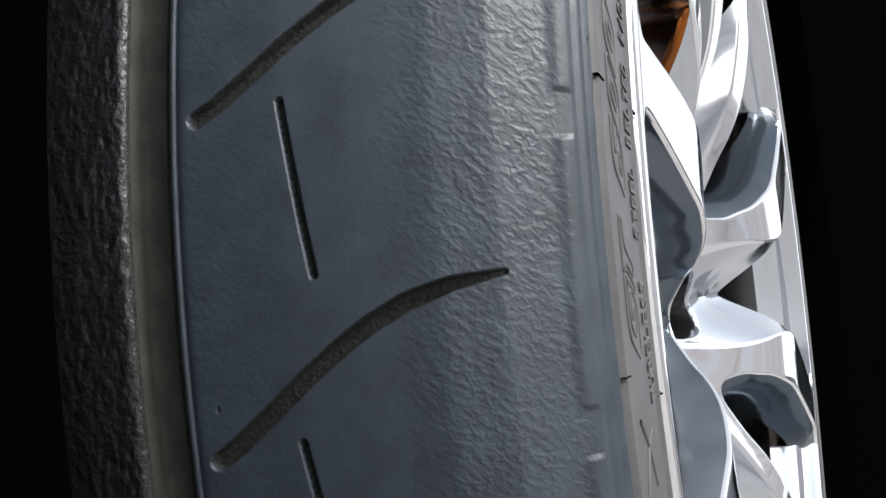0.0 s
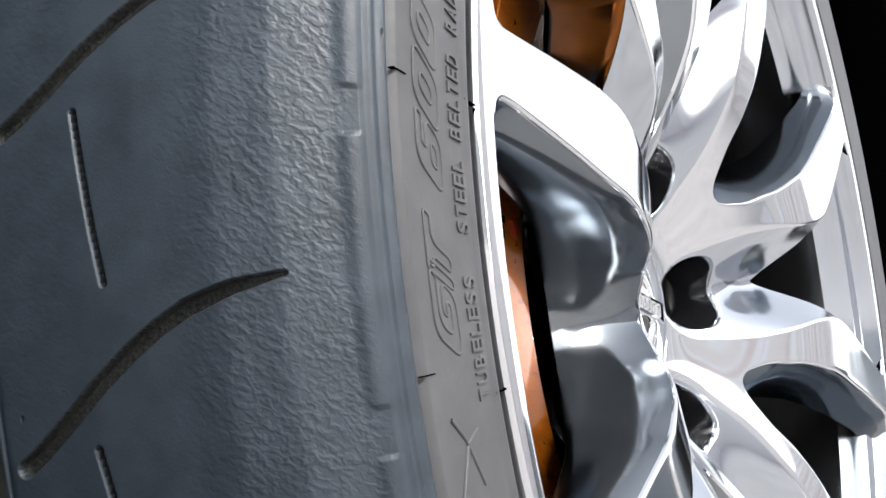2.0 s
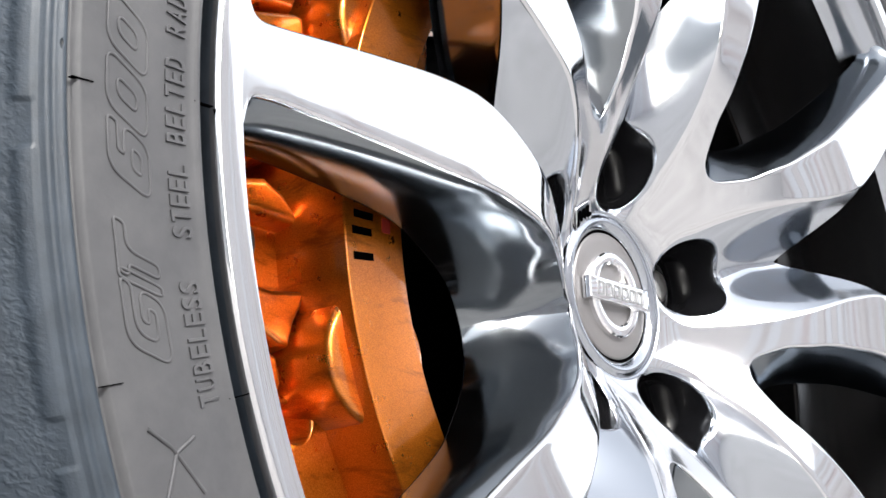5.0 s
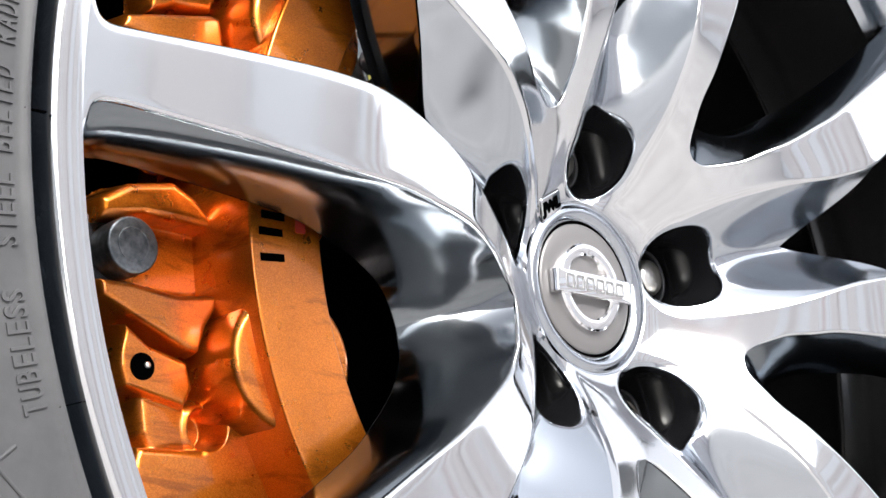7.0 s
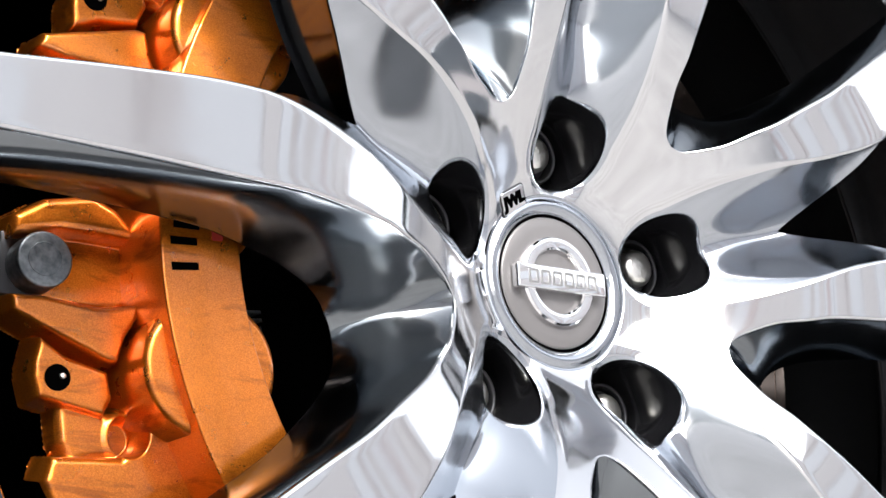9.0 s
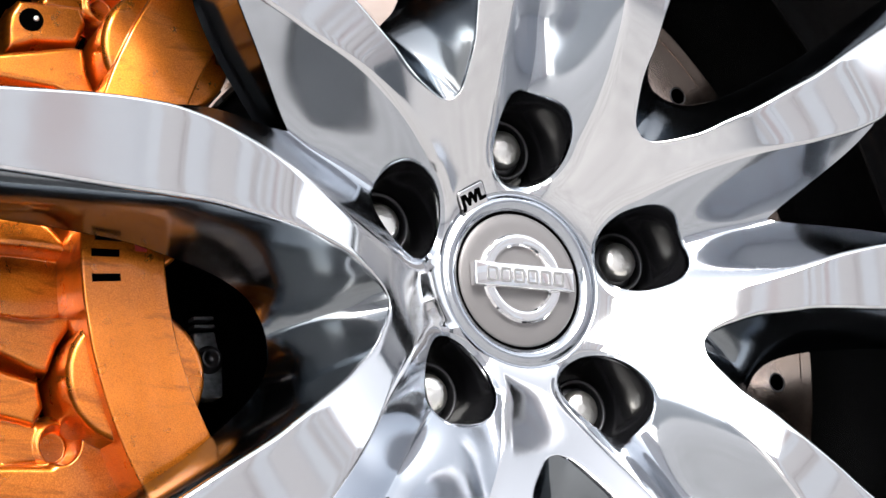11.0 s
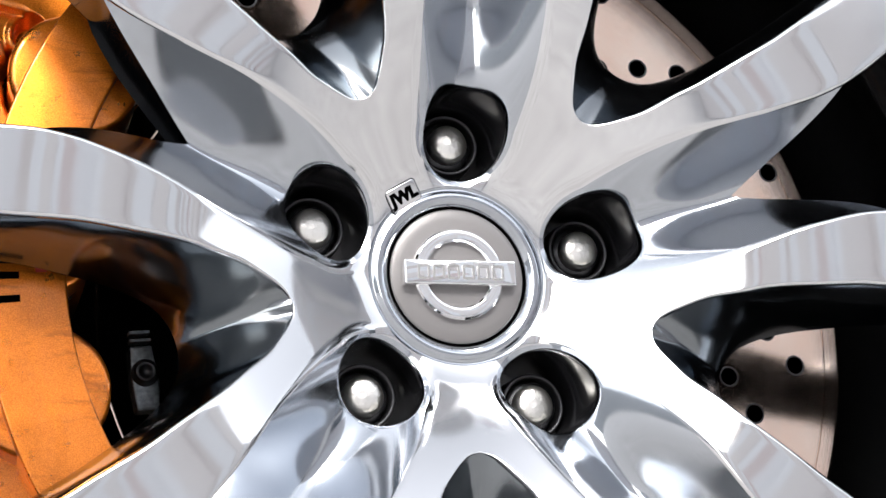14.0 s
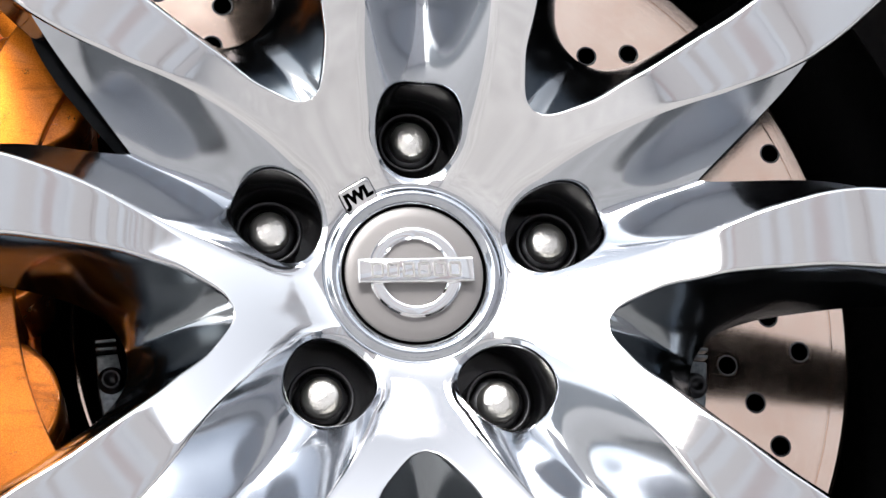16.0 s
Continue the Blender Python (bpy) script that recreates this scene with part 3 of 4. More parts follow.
ring_prof = [(0.0126, 0.0340), (0.0128, 0.0324), (0.0135, 0.0316), (0.0144, 0.0314), (0.0162, 0.0314), (0.0171, 0.0316), (0.0178, 0.0324), (0.0180, 0.0342)]
turned("emblem_ring", ring_prof, chrome, cap, "chrome emblem ring", 96).data.set_sharp_from_angle(angle=radians(20))
bar = slab("emblem_bar", rounded([(-0.0220, -0.0047), (0.0220, -0.0047), (0.0220, 0.0047), (-0.0220, 0.0047)], 0.0006), 0.0296, 0.0335, chrome, 0.0006)
child("emblem_bar", bar, cap, "chrome emblem bar", TILT_CAP)


def hollow_mark(w, h, line, front, back):
    """An upright frame of thin raised lines."""
    outer = rounded([(-w, -h), (w, -h), (w, h), (-w, h)], 0.0009, 4)
    inner = rounded([(line - w, line - h), (w - line, line - h), (w - line, h - line), (line - w, h - line)], 0.0004, 4)
    n = len(outer)
    verts = [(x, y, z) for y in (front, back) for ring in (outer, inner) for x, z in ring]
    faces = []
    for i in range(n):
        k = (i + 1) % n
        faces += [(i, k, n + k, n + i), (i, 2 * n + i, 2 * n + k, k), (n + i, n + k, 3 * n + k, 3 * n + i)]
    return mesh_of("emblem_mark", verts, faces, emblem_grey, False)


stroke = hollow_mark(0.00235, 0.0029, 0.00085, 0.02930, 0.0300)
for k in range(6):
    child("emblem_mark", stroke, cap, m=TILT_CAP @ pose(-0.0147 + 0.00588 * k, 0, 0))


plate_at = pose(-0.0220, face_y(0.0368) - 0.0003, 0.0291, 0, -33, 0) @ pose(0, 0, 0, 21, 0, 0)
child("plate_border", slab("plate_border", rounded([(-0.0070, -0.0049), (0.0070, -0.0049), (0.0070, 0.0049), (-0.0070, 0.0049)], 0.0018), -0.0003, 0.003, dark_steel, 0.0002), wheel, "", plate_at)
plate = child("casting_plate", slab("casting_plate", rounded([(-0.0066, -0.0045), (0.0066, -0.0045), (0.0066, 0.0045), (-0.0066, 0.0045)], 0.0016), -0.0008, 0.003, machined, 0.0004), wheel,
              "small casting plate with black letters", plate_at)
cu = bpy.data.curves.new("letters", "FONT")
cu.body, cu.size, cu.extrude, cu.align_x, cu.align_y, cu.offset = "JWL", 0.0064, 0.00025, "CENTER", "CENTER", 0.00035
tmp = bpy.data.objects.new("letters", cu)
me = bpy.data.meshes.new_from_object(tmp)
bpy.data.objects.remove(tmp)
me.transform(pose(0, -0.0009, 0, 90, 0, 0))
me.materials.append(matt_black)
child("letters", me, plate, "black letters")


def lug_nut():
    me = bpy.data.meshes.new("lug_nut")
    bm = bmesh.new()
    prof = [(0.0, 0.0423), (0.0022, 0.04238), (0.0044, 0.0427), (0.0062, 0.0433), (0.0073, 0.0443), (0.0079, 0.0457), (0.0080, 0.0485)]
    v1, f1 = revolve(prof, 40)
    vs = [bm.verts.new(p) for p in v1]
    for f in f1:
        q = [vs[i] for i in f]
        if len(set(q)) == 4:
            bm.faces.new(q).smooth = True
    n0 = len(bm.faces)
    hexa = [(0.0076, 0.0485), (0.0088, 0.0488), (0.0100, 0.0494), (0.0106, 0.0505), (0.0106, 0.060)]
    rings = []
    for r, y in hexa:
        rings.append([bm.verts.new((r * math.cos(a) * (1 if r < 0.009 else (0.94 + 0.06 * abs(math.cos(3 * a)))), y, r * math.sin(a) * (1 if r < 0.009 else (0.94 + 0.06 * abs(math.cos(3 * a)))))) for a in np.linspace(0, 2 * math.pi, 49)[:-1]])
    for p, q in zip(rings, rings[1:]):
        for i in range(48):
            bm.faces.new((p[i], p[(i + 1) % 48], q[(i + 1) % 48], q[i])).smooth = True
    bm.faces.ensure_lookup_table()
    for i, f in enumerate(bm.faces):
        f.material_index = 0 if i < n0 else 1
    bmesh.ops.remove_doubles(bm, verts=bm.verts, dist=0.00001)
    bm.to_mesh(me)
    bm.free()
    me.materials.append(nut_chrome)
    me.materials.append(dark_steel)
    return me


nut = lug_nut()
sleeve = mesh_of("lug_sleeve", *revolve([(0.0109, 0.0560), (0.0110, 0.0478), (0.0113, 0.0466), (0.0118, 0.0462), (0.0124, 0.0464), (0.0127, 0.0474), (0.0128, 0.0560)], 48), dark_steel)
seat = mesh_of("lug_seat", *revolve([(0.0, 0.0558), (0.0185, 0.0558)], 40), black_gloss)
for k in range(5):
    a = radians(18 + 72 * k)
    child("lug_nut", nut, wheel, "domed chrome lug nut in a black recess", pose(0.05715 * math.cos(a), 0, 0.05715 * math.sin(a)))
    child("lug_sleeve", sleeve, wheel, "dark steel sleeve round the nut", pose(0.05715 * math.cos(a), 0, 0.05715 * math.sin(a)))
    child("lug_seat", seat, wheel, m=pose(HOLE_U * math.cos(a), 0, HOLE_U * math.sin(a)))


# ---- tyre ----
tyre = root("tyre", "worn black low-profile car tyre with slanted tread grooves", "tyre")
PROFILE = [(0.2700, 0.0040), (0.2712, -0.0040), (0.2716, -0.0110), (0.2723, -0.0155), (0.2735, -0.0178), (0.2746, -0.0179), (0.2756, -0.0173), (0.2770, -0.0170), (0.2850, -0.0172), (0.2950, -0.0172),
           (0.3050, -0.0170), (0.3112, -0.0168), (0.3120, -0.0150), (0.3128, -0.0144), (0.3136, -0.0156), (0.3150, -0.0156), (0.3158, -0.0144), (0.3168, -0.0138), (0.3176, -0.0144), (0.3186, -0.0134), (0.3192, -0.0124), (0.3206, -0.0116),
           (0.3240, -0.0068), (0.3285, -0.0015), (0.3335, 0.0050), (0.3385, 0.0180), (0.3420, 0.0370), (0.3443, 0.0530), (0.3460, 0.0730), (0.3466, 0.0800),
           (0.3400, 0.0808), (0.3394, 0.0870), (0.3400, 0.0905), (0.3468, 0.0916), (0.3478, 0.0935), (0.3490, 0.1050), (0.3494, 0.1140), (0.3490, 0.1152), (0.3420, 0.1160), (0.3416, 0.1200),
           (0.3420, 0.1240), (0.3490, 0.1248), (0.3488, 0.1300), (0.3470, 0.1480), (0.3400, 0.1500), (0.3400, 0.1580), (0.3465, 0.1600), (0.3440, 0.1900), (0.3350, 0.2200), (0.3100, 0.2420), (0.2750, 0.2440), (0.2690, 0.2380)]
fine = []
for (r0, y0), (r1, y1) in zip(PROFILE, PROFILE[1:]):
    n = max(1, int(math.hypot(r1 - r0, y1 - y0) / (0.0003 if -0.013 < y0 < 0.08 else 0.0012 if y0 < 0.125 else 0.006)))
    for j in range(n):
        fine.append((r0 + (r1 - r0) * j / n, y0 + (y1 - y0) * j / n))
fine.append(PROFILE[-1])
PR, PY = np.array([p[0] for p in fine]), np.array([p[1] for p in fine])
keep = ((PR > 0.322) & (PY > -0.009) & (PY < 0.079))
smoothed = PR.copy()
for _ in range(50):
    smoothed[1:-1] = (smoothed[:-2] + 2 * smoothed[1:-1] + smoothed[2:]) / 4
PR = np.where(keep, smoothed, PR)
ANGLES = np.concatenate([np.linspace(172, 212, 900), np.linspace(212, 532, 170)[1:-1]])
PITCH, START = 360 / 27, 185.4
GROOVE = [(0.0735, 0.2), (0.0690, -0.25), (0.0598, -1.4), (0.0510, -2.6), (0.0417, -3.75), (0.0340, -4.55), (0.0269, -5.15), (0.0160, -5.7), (0.0045, -6.0)]
SIPE = [(0.0530, -0.2), (0.0510, 2.1), (0.0490, 4.5), (0.0469, 6.8)]


def seg_distance(py, pa, path):
    best = np.full(py.shape, 1.0)
    for (y0, a0), (y1, a1) in zip(path, path[1:]):
        x0, x1 = radians(a0) * 0.343, radians(a1) * 0.343
        dy, dx = y1 - y0, x1 - x0
        t = np.clip(((py - y0) * dy + (pa - x0) * dx) / (dy * dy + dx * dx), 0, 1)
        best = np.minimum(best, np.hypot(py - y0 - t * dy, pa - x0 - t * dx))
    return best


AA, YY = np.meshgrid(ANGLES, PY, indexing="ij")
RR = np.broadcast_to(PR, AA.shape).copy()
rel = (AA - START + 6.6667 + 3.0) % PITCH - 6.6667 - 3.0
cut = np.zeros_like(RR)
for shift in (-PITCH, 0, PITCH):
    pa = np.radians(rel + shift) * 0.343
    d = seg_distance(YY, pa, GROOVE)
    half = 0.0021 - 0.0014 * np.clip((0.026 - YY) / 0.022, 0, 1) ** 1.5
    cut = np.maximum(cut, (0.0012 + 0.0022 * np.clip((YY - 0.004) / 0.016, 0, 1)) * np.clip((half + 0.0002 - d) / 0.0005, 0, 1))
    d = seg_distance(YY, pa, SIPE)
    cut = np.maximum(cut, 0.0030 * np.clip((0.00100 - d) / 0.0005, 0, 1))
RR -= cut
step = (AA - START) % PITCH
ledge = np.clip(np.minimum(step - 1.7, PITCH - 0.1 - step) / 0.25, 0, 1) * np.exp(-((YY + 0.0098) / 0.0022) ** 2) * (RR > 0.3195)
RR += 0.0009 * ledge
ca, sa = np.cos(np.radians(AA)), np.sin(np.radians(AA))
verts = np.stack([RR * ca, YY, RR * sa], -1).reshape(-1, 3)
faces = grid_faces(len(ANGLES), len(PY), True)
mid = [(PY[j] + PY[j + 1]) / 2 for j in range(len(PY) - 1)]
midr = [(PR[j] + PR[j + 1]) / 2 for j in range(len(PY) - 1)]
# slot 3 also paints the shaded near edge of the wide groove
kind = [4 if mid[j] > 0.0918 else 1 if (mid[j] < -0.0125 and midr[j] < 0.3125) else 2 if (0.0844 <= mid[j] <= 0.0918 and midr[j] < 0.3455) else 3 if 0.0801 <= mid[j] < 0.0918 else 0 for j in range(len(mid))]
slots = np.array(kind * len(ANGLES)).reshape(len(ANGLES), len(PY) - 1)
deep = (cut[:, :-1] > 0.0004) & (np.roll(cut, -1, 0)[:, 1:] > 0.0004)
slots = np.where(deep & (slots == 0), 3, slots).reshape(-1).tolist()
child("carcass", mesh_of("carcass", verts.tolist(), faces, [rubber, sidewall_rubber, dusty, shaded_groove_dust, shaded_rib], True, slots), tyre, "worn tread and grey sidewall")


def outline_mark(points, closed, name, wide=0.00045):
    """A raised line on the sidewall through (radius, degrees) points."""
    cu = bpy.data.curves.new(name, "CURVE")
    cu.dimensions, cu.bevel_depth, cu.bevel_resolution = "3D", wide, 2
    sp = cu.splines.new("POLY")
    sp.points.add(len(points) - 1)
    sp.use_cyclic_u = closed
    for q, (r, a) in zip(sp.points, points):
        q.co = (r * math.cos(radians(a)), -0.0171, r * math.sin(radians(a)), 1)
    tmp = bpy.data.objects.new(name, cu)
    me = bpy.data.meshes.new_from_object(tmp)
    bpy.data.objects.remove(tmp)
    me.materials.append(sidewall_rubber)
    for p in me.polygons:
        p.use_smooth = True
    return child(name, me, tyre)


def raised_text(words, size, radius, start, name, lean=0.0, spacing=1.0, depth=0.0005, mat=sidewall_rubber, width=1.0, fit=0.0):
    """Letters round the sidewall, read clockwise with their tops outwards; start: degrees where the first one stands."""
    verts, faces = [], []
    x = 0.0
    cell = fit / len(words) if fit else 0
    for ch in words:
        if ch == " ":
            x += size * 0.45 * spacing
            continue
        cu = bpy.data.curves.new("letter", "FONT")
        cu.body, cu.size, cu.extrude, cu.bevel_depth = ch, size * 1.38, depth, size * 0.02
        cu.shear = lean
        tmp = bpy.data.objects.new("letter", cu)
        me = bpy.data.meshes.new_from_object(tmp)
        co = np.zeros(len(me.vertices) * 3)
        me.vertices.foreach_get("co", co)
        co = co.reshape(-1, 3)
        w = (co[:, 0].max() - co[:, 0].min()) * width
        x0 = co[:, 0].min()
        if fit:
            width = min(1.0, cell * 0.74 / (w / width))
            w = cell - size * 0.22 * spacing
        base = len(verts)
        for px, py, pz in co:
            ang = radians(start) - (x + (px - x0) * width) / radius
            r = radius + py
            verts.append((r * math.cos(ang), -0.0171 - pz, r * math.sin(ang)))
        for p in me.polygons:
            faces.append([base + i for i in p.vertices])
        x += w + size * 0.22 * spacing
        bpy.data.objects.remove(tmp)
        bpy.data.curves.remove(cu)
        bpy.data.meshes.remove(me)
    return child(name, mesh_of(name, verts, faces, mat, False), tyre)


for word, start in (("TUBELESS", 199.5), ("STEEL", 191.0), ("BELTED", 186.1), ("RADIAL", 180.2)):
    raised_text(word, 0.0066, 0.2785, start, "lettering", fit=0.00405 * len(word) - 0.0008)


def slanted(points, start, size, radius=0.2905, high=0.0125, lean=0.55):
    """Outline points in a letter's box (0..1 along, 0..1 outwards) as radius and degrees."""
    return [(radius + high * q, start - size * (p + lean * (q - 0.5))) for p, q in rounded(points, 0.28, 6)]


for start in (185.6, 182.5):
    outline_mark(slanted([(0, 0), (1, 0), (1, 1), (0, 1)], start, 2.7), True, "numeral")
    outline_mark(slanted([(0.33, 0.26), (0.67, 0.26), (0.67, 0.74), (0.33, 0.74)], start, 2.7), True, "numeral")
outline_mark(slanted([(0, 0), (1, 0), (1, 0.62), (0.45, 0.62), (0.45, 0.76), (0.95, 0.76), (0.9, 1), (0, 1)], 188.6, 2.7), True, "numeral")
outline_mark(slanted([(0.32, 0.2), (0.7, 0.2), (0.7, 0.42), (0.32, 0.42)], 188.6, 2.7), True, "numeral")
outline_mark(slanted([(0, 0), (1, 0), (1, 0.58), (0.5, 0.58), (0.5, 0.42), (0.76, 0.42), (0.76, 0.24), (0.26, 0.24), (0.26, 0.76), (1, 0.76), (1, 1), (0, 1)], 196.6, 3.0, lean=0.45), True, "raised_mark")
outline_mark(slanted([(0, 0), (1, 0), (1, 1), (0, 1)], 193.45, 0.5, lean=2.1), True, "raised_mark")
outline_mark(slanted([(0, 0), (0.35, 0), (0.35, 0.75), (1, 0.75), (1, 1), (-0.3, 1), (-0.3, 0.75), (0, 0.75)], 192.6, 1.9), True, "raised_mark")
outline_mark([(0.3025, 199.8), (0.2965, 200.9), (0.2900, 203.4)], False, "raised_mark", 0.0006)
outline_mark([(0.2890, 200.7), (0.2955, 201.2), (0.3030, 203.4)], False, "raised_mark", 0.0006)
tick = mesh_of("mould_mark", [(-0.0001, -0.0176, -0.00013), (0.0062, -0.0174, -0.00013), (0.0062, -0.0174, 0.00013), (-0.0001, -0.0176, 0.00013),
                              (-0.0001, -0.0160, -0.00013), (0.0062, -0.0160, -0.00013), (0.0062, -0.0160, 0.00013), (-0.0001, -0.0160, 0.00013)],
               [(0, 1, 2, 3), (4, 7, 6, 5), (0, 4, 5, 1), (1, 5, 6, 2), (2, 6, 7, 3), (3, 7, 4, 0)], matt_black, False)
for r, a in ((0.3070, 184.1), (0.3070, 197.6), (0.2690, 183.5), (0.2690, 199.4)):
    child("mould_mark", tick, tyre, "thin black mould mark", pose(0, 0, 0, 0, -a, 0) @ pose(r, -0.0003 if r < 0.28 else 0.0003, 0))

# ---- brake disc ----
disc = root("brake_disc", "drilled steel brake disc with brushed face", "brake disc")
turned("friction_ring", [(0.1265, 0.104), (0.1265, 0.0966), (0.1272, 0.0958), (0.1290, 0.0952), (0.1902, 0.0952), (0.1905, 0.0956), (0.1909, 0.0956), (0.1912, 0.0952),
                         (0.1972, 0.0952), (0.1987, 0.0960), (0.1995, 0.0972), (0.1995, 0.128), (0.1265, 0.128)], disc_metal, disc, "", 240).data.set_sharp_from_angle(angle=radians(15))
# bell blackened: shade inside the wheel is put into its colour
turned("disc_bell", [(0.0, 0.060), (0.105, 0.060), (0.112, 0.064), (0.1135, 0.075), (0.1135, 0.099), (0.1265, 0.1)], matt_black, disc, "disc bell behind the wheel hub, black for the shade inside", 120)
# steel chamfer ring, and a black disc painted for the shade inside the hole
drill = mesh_of("drilled_hole", *revolve([(0.0047, 0.0953), (0.0045, 0.09495), (0.0039, 0.0951), (0.0037, 0.0952), (0.0, 0.0952)], 28), [dark_steel, matt_black], True, [0, 0, 1, 1] * 28)
for k in range(7):
    for row, radii in ((-12.4, (0.1443, 0.1583, 0.1725, 0.1869)), (2.95, (0.1490, 0.1628, 0.1763)), (21.2, (0.1397, 0.1536, 0.1675, 0.1815))):
        for r in radii:
            a = radians(row + 48 * (k - 2) - (r - 0.1581) * 369)
            child("drilled_hole", drill, disc, m=pose(r * math.cos(a), 0, r * math.sin(a)))

# ---- brake caliper ----
caliper = root("brake_caliper", "orange painted multi-piston brake caliper with black marks", "brake caliper")


def mirror_178(points):
    a = radians(2 * 178)
    return [(x * math.cos(a) + z * math.sin(a), x * math.sin(a) - z * math.cos(a)) for x, z in points][::-1]


MM = 0.001


def mm(points):
    return np.array(points, float) * MM


def polygon_distance(x, z, points):
    """Signed distance to a closed outline, negative inside."""
    best = np.full(x.shape, 1e9)
    inside = np.zeros(x.shape, bool)
    for (ax, az), (bx, bz) in zip(points, np.roll(points, -1, axis=0)):
        ex, ez = bx - ax, bz - az
        t = np.clip(((x - ax) * ex + (z - az) * ez) / (ex * ex + ez * ez), 0, 1)
        best = np.minimum(best, np.hypot(x - ax - t * ex, z - az - t * ez))
        if az != bz:
            inside ^= ((az > z) != (bz > z)) & (x < (bx - ax) * (z - az) / (bz - az) + ax)
    return np.where(inside, -best, best)


def soft_min(a, b, k):
    h = np.clip(0.5 + 0.5 * (b - a) / k, 0, 1)
    return b + (a - b) * h - k * h * (1 - h)


def raised(sd, front, edge, draft=4.0):
    """Height of a raised block with a rounded upper edge and slanted sides."""
    q = np.clip((sd + edge) / edge, 0, 0.97)
    return front + edge * (1 - np.sqrt(1 - q * q)) + np.maximum(0, sd + 0.03 * edge) * draft


# webs, lug, blocks of the lower half; the upper half mirrors them
blocks = [
    (mm([(-213.5, -9), (-203.5, -2), (-187, 2.2), (-178.5, -1.2), (-172.5, -6.5), (-171, -11), (-175, -10.8), (-184.5, -10.8), (-197.5, -11.3), (-213, -15.5)]), 0.0450, 0.0030),
    (mm([(-208, -10), (-189, -8), (-167, -8), (-165.5, -28), (-173, -34), (-191, -34), (-208, -36)]), 0.0545, 0.0030),
    (mm([(-212.5, -35), (-202.5, -34), (-183.5, -35.2), (-169, -32.4), (-169.5, -37.5), (-173, -43.5), (-175.5, -52.5), (-179.5, -52.4), (-189, -48.7), (-201.5, -44), (-211.5, -40)]), 0.0445, 0.0022),
    (mm([(-201, -46.5), (-192, -52), (-177.7, -55.2), (-175.4, -63.7), (-178.2, -69.9), (-200.3, -66), (-202.5, -60), (-202.6, -55)]), 0.0475, 0.0022),
    (mm([(-193.5, -66), (-176.5, -67), (-164.5, -69), (-164.8, -76.5), (-169.4, -83), (-180, -84), (-187.5, -86), (-191.5, -79)]), 0.0515, 0.0040),
    (mm([(-195, -84), (-172, -82.5), (-165, -76), (-161, -66), (-150, -68), (-138, -80), (-126, -104), (-160, -128), (-188, -112), (-197, -92)]), 0.0470, 0.0030),
]


def casting():
    na, nr = 640, 180
    ang = np.radians(np.linspace(141.5, 217.5, na))[:, None]
    rad = np.linspace(0.1385, 0.2175, nr)[None, :]
    x, z = rad * np.cos(ang), rad * np.sin(ang)
    c, w = math.cos(radians(356)), math.sin(radians(356))
    xm, zm = x * c + z * w, x * w - z * c
    y = np.full(x.shape, 0.0)
    edge = np.maximum(rad - 0.1810, np.maximum(np.abs(ang - radians(179.5)) * 0.18 - 0.116, 0.1415 - rad))
    y = raised(edge, 0.0900, 0.003, 12.0)
    for pts, front, bevel in blocks:
        for px, pz in ((x, z), (xm, zm)):
            y = soft_min(y, raised(polygon_distance(px, pz, pts), front, bevel, 8.0), 0.0014)
    # a hollow with a rounded mouth in each lower corner
    for px, pz in ((x, z), (xm, zm)):
        d = np.hypot((px + 0.1690) * 1.05, (pz + 0.0750) * 0.92)
        y = soft_min(y, raised(d - 0.0088, 0.0512, 0.0045), 0.005)
        y = -soft_min(-y, -(0.0600 - np.maximum(0, d - 0.0048) * 6.0), 0.002)
    limit = np.where(rad > 0.1835, 0.0610, 0.0935) * np.ones_like(y)
    keep = y < limit
    y = np.minimum(y, limit)
    index = np.arange(na * nr).reshape(na, nr)
    ok = keep[:-1, :-1] | keep[1:, :-1] | keep[1:, 1:] | keep[:-1, 1:]
    quads = np.stack([index[:-1, :-1], index[1:, :-1], index[1:, 1:], index[:-1, 1:]], -1)[ok]
    verts = np.stack([x, np.minimum(y, 0.1), z], -1).reshape(-1, 3)
    return mesh_of("body", verts.tolist(), quads.tolist(), orange)


BOSSES = ((-0.1500, -0.0535, 1.0), (-0.1500, -0.003, 0.62), (-0.1459, 0.0637, 1.0))
# black plate over the disc: brake pad and the deep shade round it
child("pad_shade", slab("pad_shade", arc_outline(0.1300, 0.2020, 142.5, 216.5, 60), 0.0925, 0.0950, matt_black), caliper, "black plate for the pad and deep shade behind the caliper body")
child("body", casting(), caliper, "orange cast caliper body with webs and pockets")
child("front_band", slab("front_band", arc_outline(0.1452, 0.1738, 142, 218, 60), 0.0235, 0.090, orange, 0.0010), caliper, "smooth orange front band")
boss = slab("piston_boss", disc_outline(0, 0, 0.0236, 72), 0.0290, 0.090, orange, 0.0028)
for x, z, size in BOSSES:
    child("piston_boss", boss, caliper, "round piston boss", pose(x, 0 if size == 1.0 else 0.002, z) @ Matrix.Diagonal((size, 1, size, 1)))
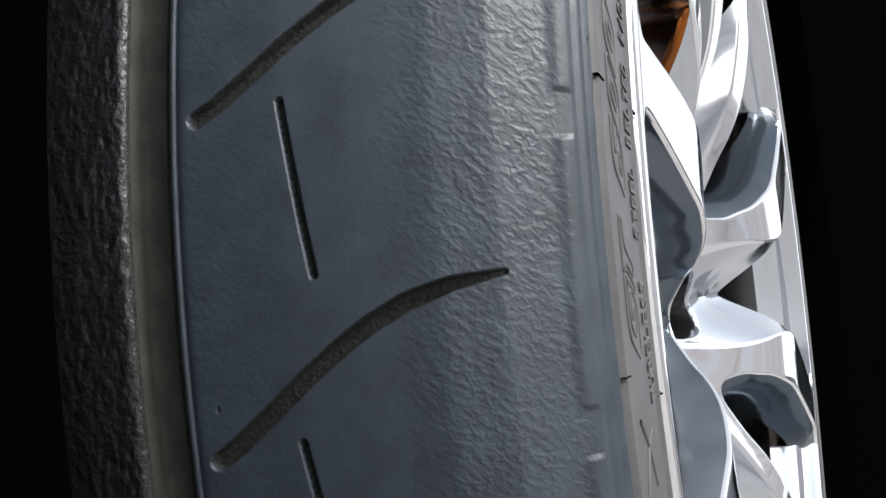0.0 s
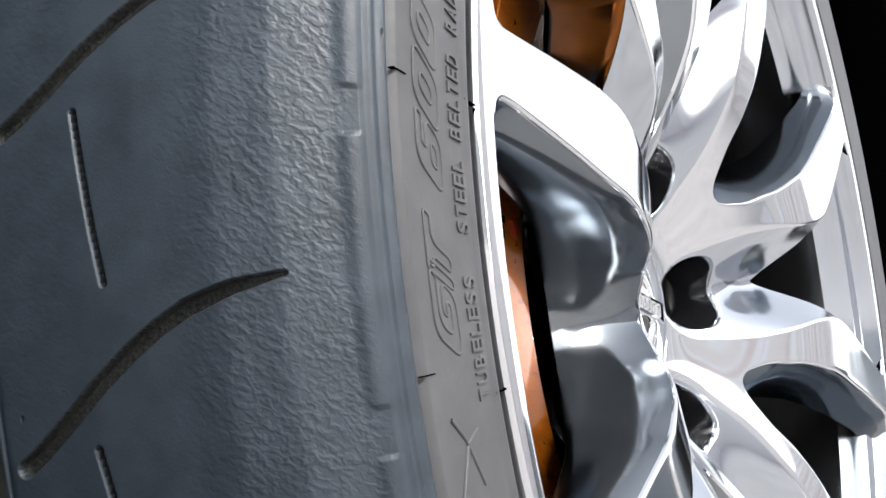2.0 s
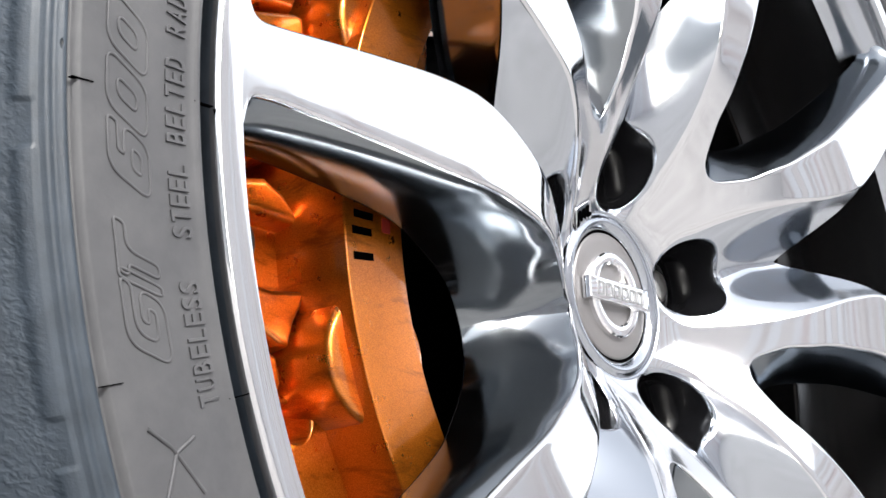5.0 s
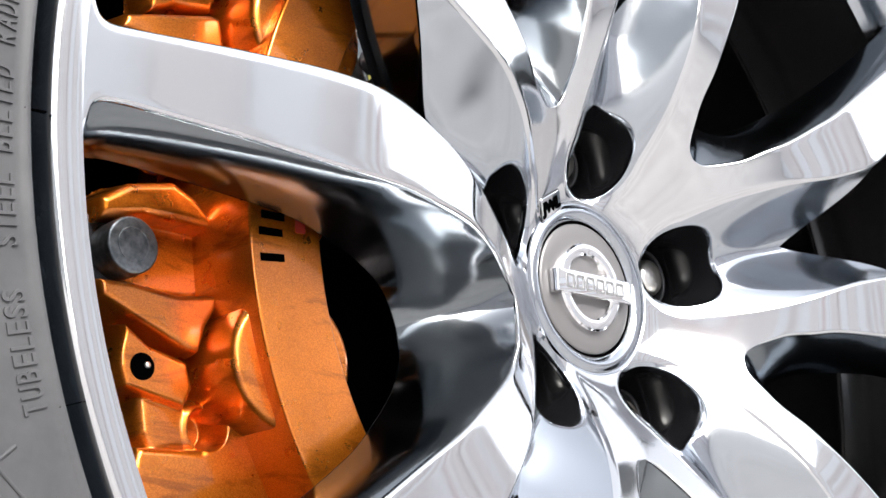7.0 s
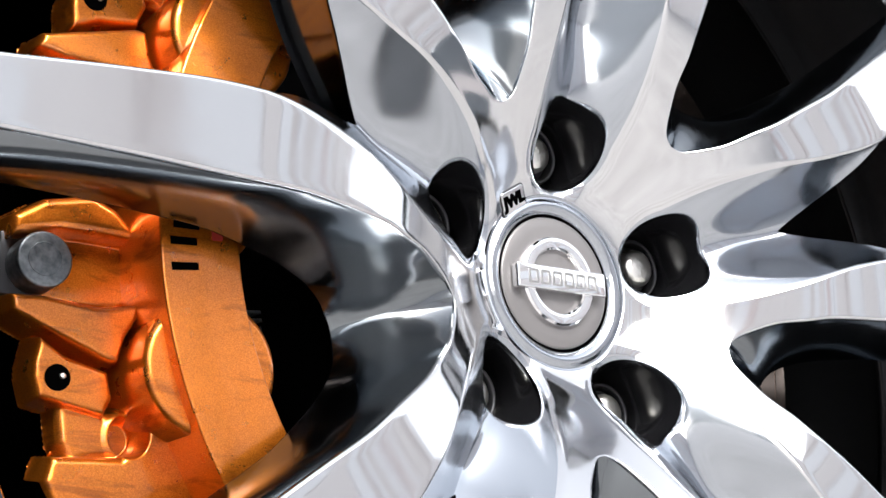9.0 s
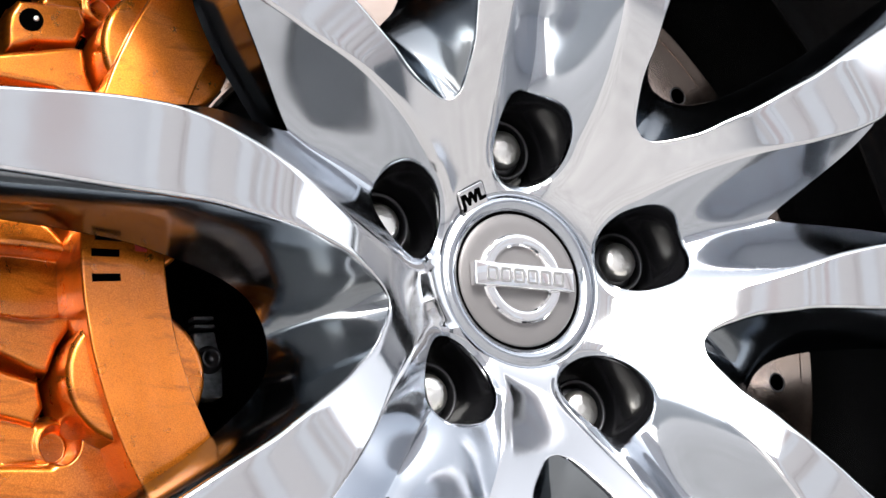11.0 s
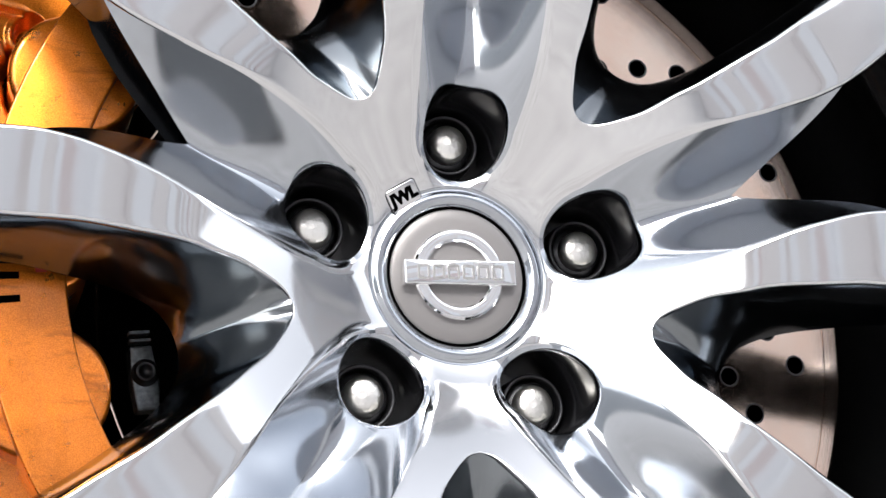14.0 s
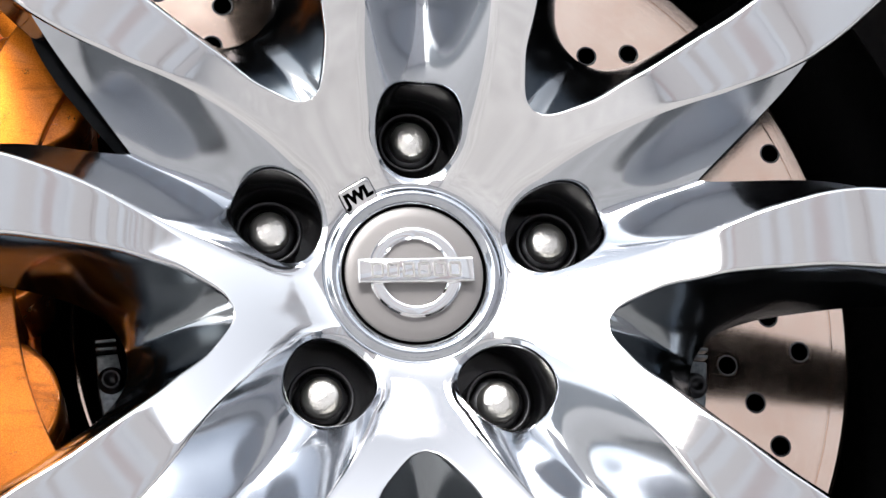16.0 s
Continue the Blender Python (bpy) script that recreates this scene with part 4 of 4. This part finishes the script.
for x, z in ((-0.2035, -0.0235),):
    child("bolt_plate", slab("bolt_plate", rounded([(-0.0115, -0.0105), (0.0, -0.0105), (0.0, 0.0105), (-0.0115, 0.0105)], 0.001), 0.0520, 0.058, dark_steel, 0.0008), caliper, "dark steel plate behind the bolt", pose(x, 0, z))
    b = child("mounting_bolt", slab("mounting_bolt", disc_outline(0, 0, 0.0092, 40), 0.0415, 0.06, bolt_steel, 0.0010), caliper, "scuffed zinc-plated round bolt head", pose(x, 0, z))
    turned("bolt_ring", [(0.0052, 0.0416), (0.0053, 0.0412), (0.0056, 0.0412), (0.0057, 0.0416)], bolt_steel, b, "", 40)
# no real bore: a flat black disc stands for the hole's shaded inside
hole = slab("pin_hole", disc_outline(0, 0, 0.0043, 28), 0.0472, 0.05, matt_black)
for p in ((-0.1947, -0.0594), mirror_178([(-0.1947, -0.0594)])[0]):
    child("pin_hole", hole, caliper, "", pose(p[0], 0, p[1]))
    turned("pin_end", [(0.0, 0.0464), (0.0007, 0.0465), (0.0010, 0.0467), (0.0011, 0.0475)], nut_chrome, caliper, "bright end of a retaining pin", 24, pose(p[0] + 0.0016, 0, p[1] + 0.0006))
for a0, a1, r0, r1 in ((187.8, 188.7, 0.1610, 0.1706), (184.9, 185.8, 0.1610, 0.1704), (183.0, 183.9, 0.1600, 0.1692)):
    child("printed_mark", slab("printed_mark", arc_outline(r0, r1, a0, a1, 4), 0.0233, 0.0238, matt_black), caliper, "black printed bar")
red_print = material("red_print", (0.30, 0.02, 0.012), 0.5)
child("printed_mark", slab("printed_mark", rounded(arc_outline(0.1515, 0.1556, 183.2, 185.0, 5), 0.0012), 0.0233, 0.0238, red_print), caliper, "small red printed mark")

yellow_paint = material("yellow_paint_mark", (0.55, 0.52, 0.10), 0.6)
for x, z, a in ((-0.1115, -0.0365, -7), (0.1195, -0.0330, 5), (-0.0825, 0.0840, -25)):
    clip = child("pad_clip", slab("pad_clip", rounded([(-0.0040, -0.0140), (0.0045, -0.0140), (0.0052, -0.005), (0.0052, 0.0105), (-0.0052, 0.0105), (-0.0052, -0.005)], 0.0012), 0.070, 0.080, bolt_steel, 0.001), caliper,
                 "small steel pad clip", pose(x, 0, z, 0, a, 0))
    turned("clip_bolt", [(0.0, 0.0690), (0.0020, 0.0690), (0.0023, 0.0665), (0.0034, 0.0660), (0.0040, 0.0668), (0.0042, 0.0690), (0.0052, 0.0692), (0.0053, 0.0705)], dark_steel, clip, "", 28)
    for k in range(2):
        child("clip_rib", slab("clip_rib", [(-0.005, -0.0006), (0.005, -0.0006), (0.005, 0.0006), (-0.005, 0.0006)], 0.0690, 0.075, bolt_steel, 0.0003), clip, "", pose(0, 0, 0.0125 + 0.0030 * k))
child("paint_mark", slab("paint_mark", rounded([(-0.0035, -0.0045), (0.0035, -0.0045), (0.0035, 0.0045), (-0.0035, 0.0045)], 0.001), 0.0697, 0.0702, yellow_paint), clip, "faded yellow paint mark", pose(0, 0, -0.009))

# ---- car body round the wheel ----
car = root("car_fender", "black wheel arch and liner round the tyre", "car fender")


def bent_sheet(name, rows, mat, label=""):
    me = mesh_of(name, [p for row in rows for p in row], grid_faces(len(rows), len(rows[0])), mat)
    bm = bmesh.new()
    bm.from_mesh(me)
    bmesh.ops.recalc_face_normals(bm, faces=bm.faces)
    bmesh.ops.solidify(bm, geom=bm.faces[:], thickness=0.003)
    bm.to_mesh(me)
    bm.free()
    return child(name, me, car, label)


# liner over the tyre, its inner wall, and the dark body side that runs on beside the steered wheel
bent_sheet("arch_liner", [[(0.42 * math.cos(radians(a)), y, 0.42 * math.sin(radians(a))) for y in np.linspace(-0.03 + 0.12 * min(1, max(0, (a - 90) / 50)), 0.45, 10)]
                          for a in np.linspace(-35, 236, 60)], matt_black, "black wheel arch liner")
bent_sheet("inner_wall", [[(x, 0.46, z) for z in np.linspace(-0.34, 0.7, 6)] for x in np.linspace(-0.9, 0.9, 10)], matt_black, "black inner wall of the wheel arch")
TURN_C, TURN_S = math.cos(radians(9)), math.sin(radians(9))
bent_sheet("body_side", [[(0.40 + TURN_C * d, 0.03 - TURN_S * d, z) for z in np.linspace(-0.2, 0.75, 8)] for d in np.linspace(0, 3.4, 14)], dark_body, "near-black body side beside the wheel")
# assumed bumper, added to keep light off the inner tread: its edge follows the tyre in an arc, its side running on in
# front of the wheel
rows = []
for a in np.linspace(128, 232, 40):
    c, w = math.cos(radians(a)), math.sin(radians(a))
    rows.append([(r * c - 0.5 * max(0, r - 0.50), y, r * w) for r, y in ((0.384, 0.150), (0.382, 0.112), (0.383, 0.0965), (0.390, 0.090), (0.42, 0.082), (0.50, 0.072), (0.75, 0.074), (1.1, 0.090))])
bent_sheet("bumper_shade", rows, dark_body, "assumed dark bumper side, added to shade the tyre")
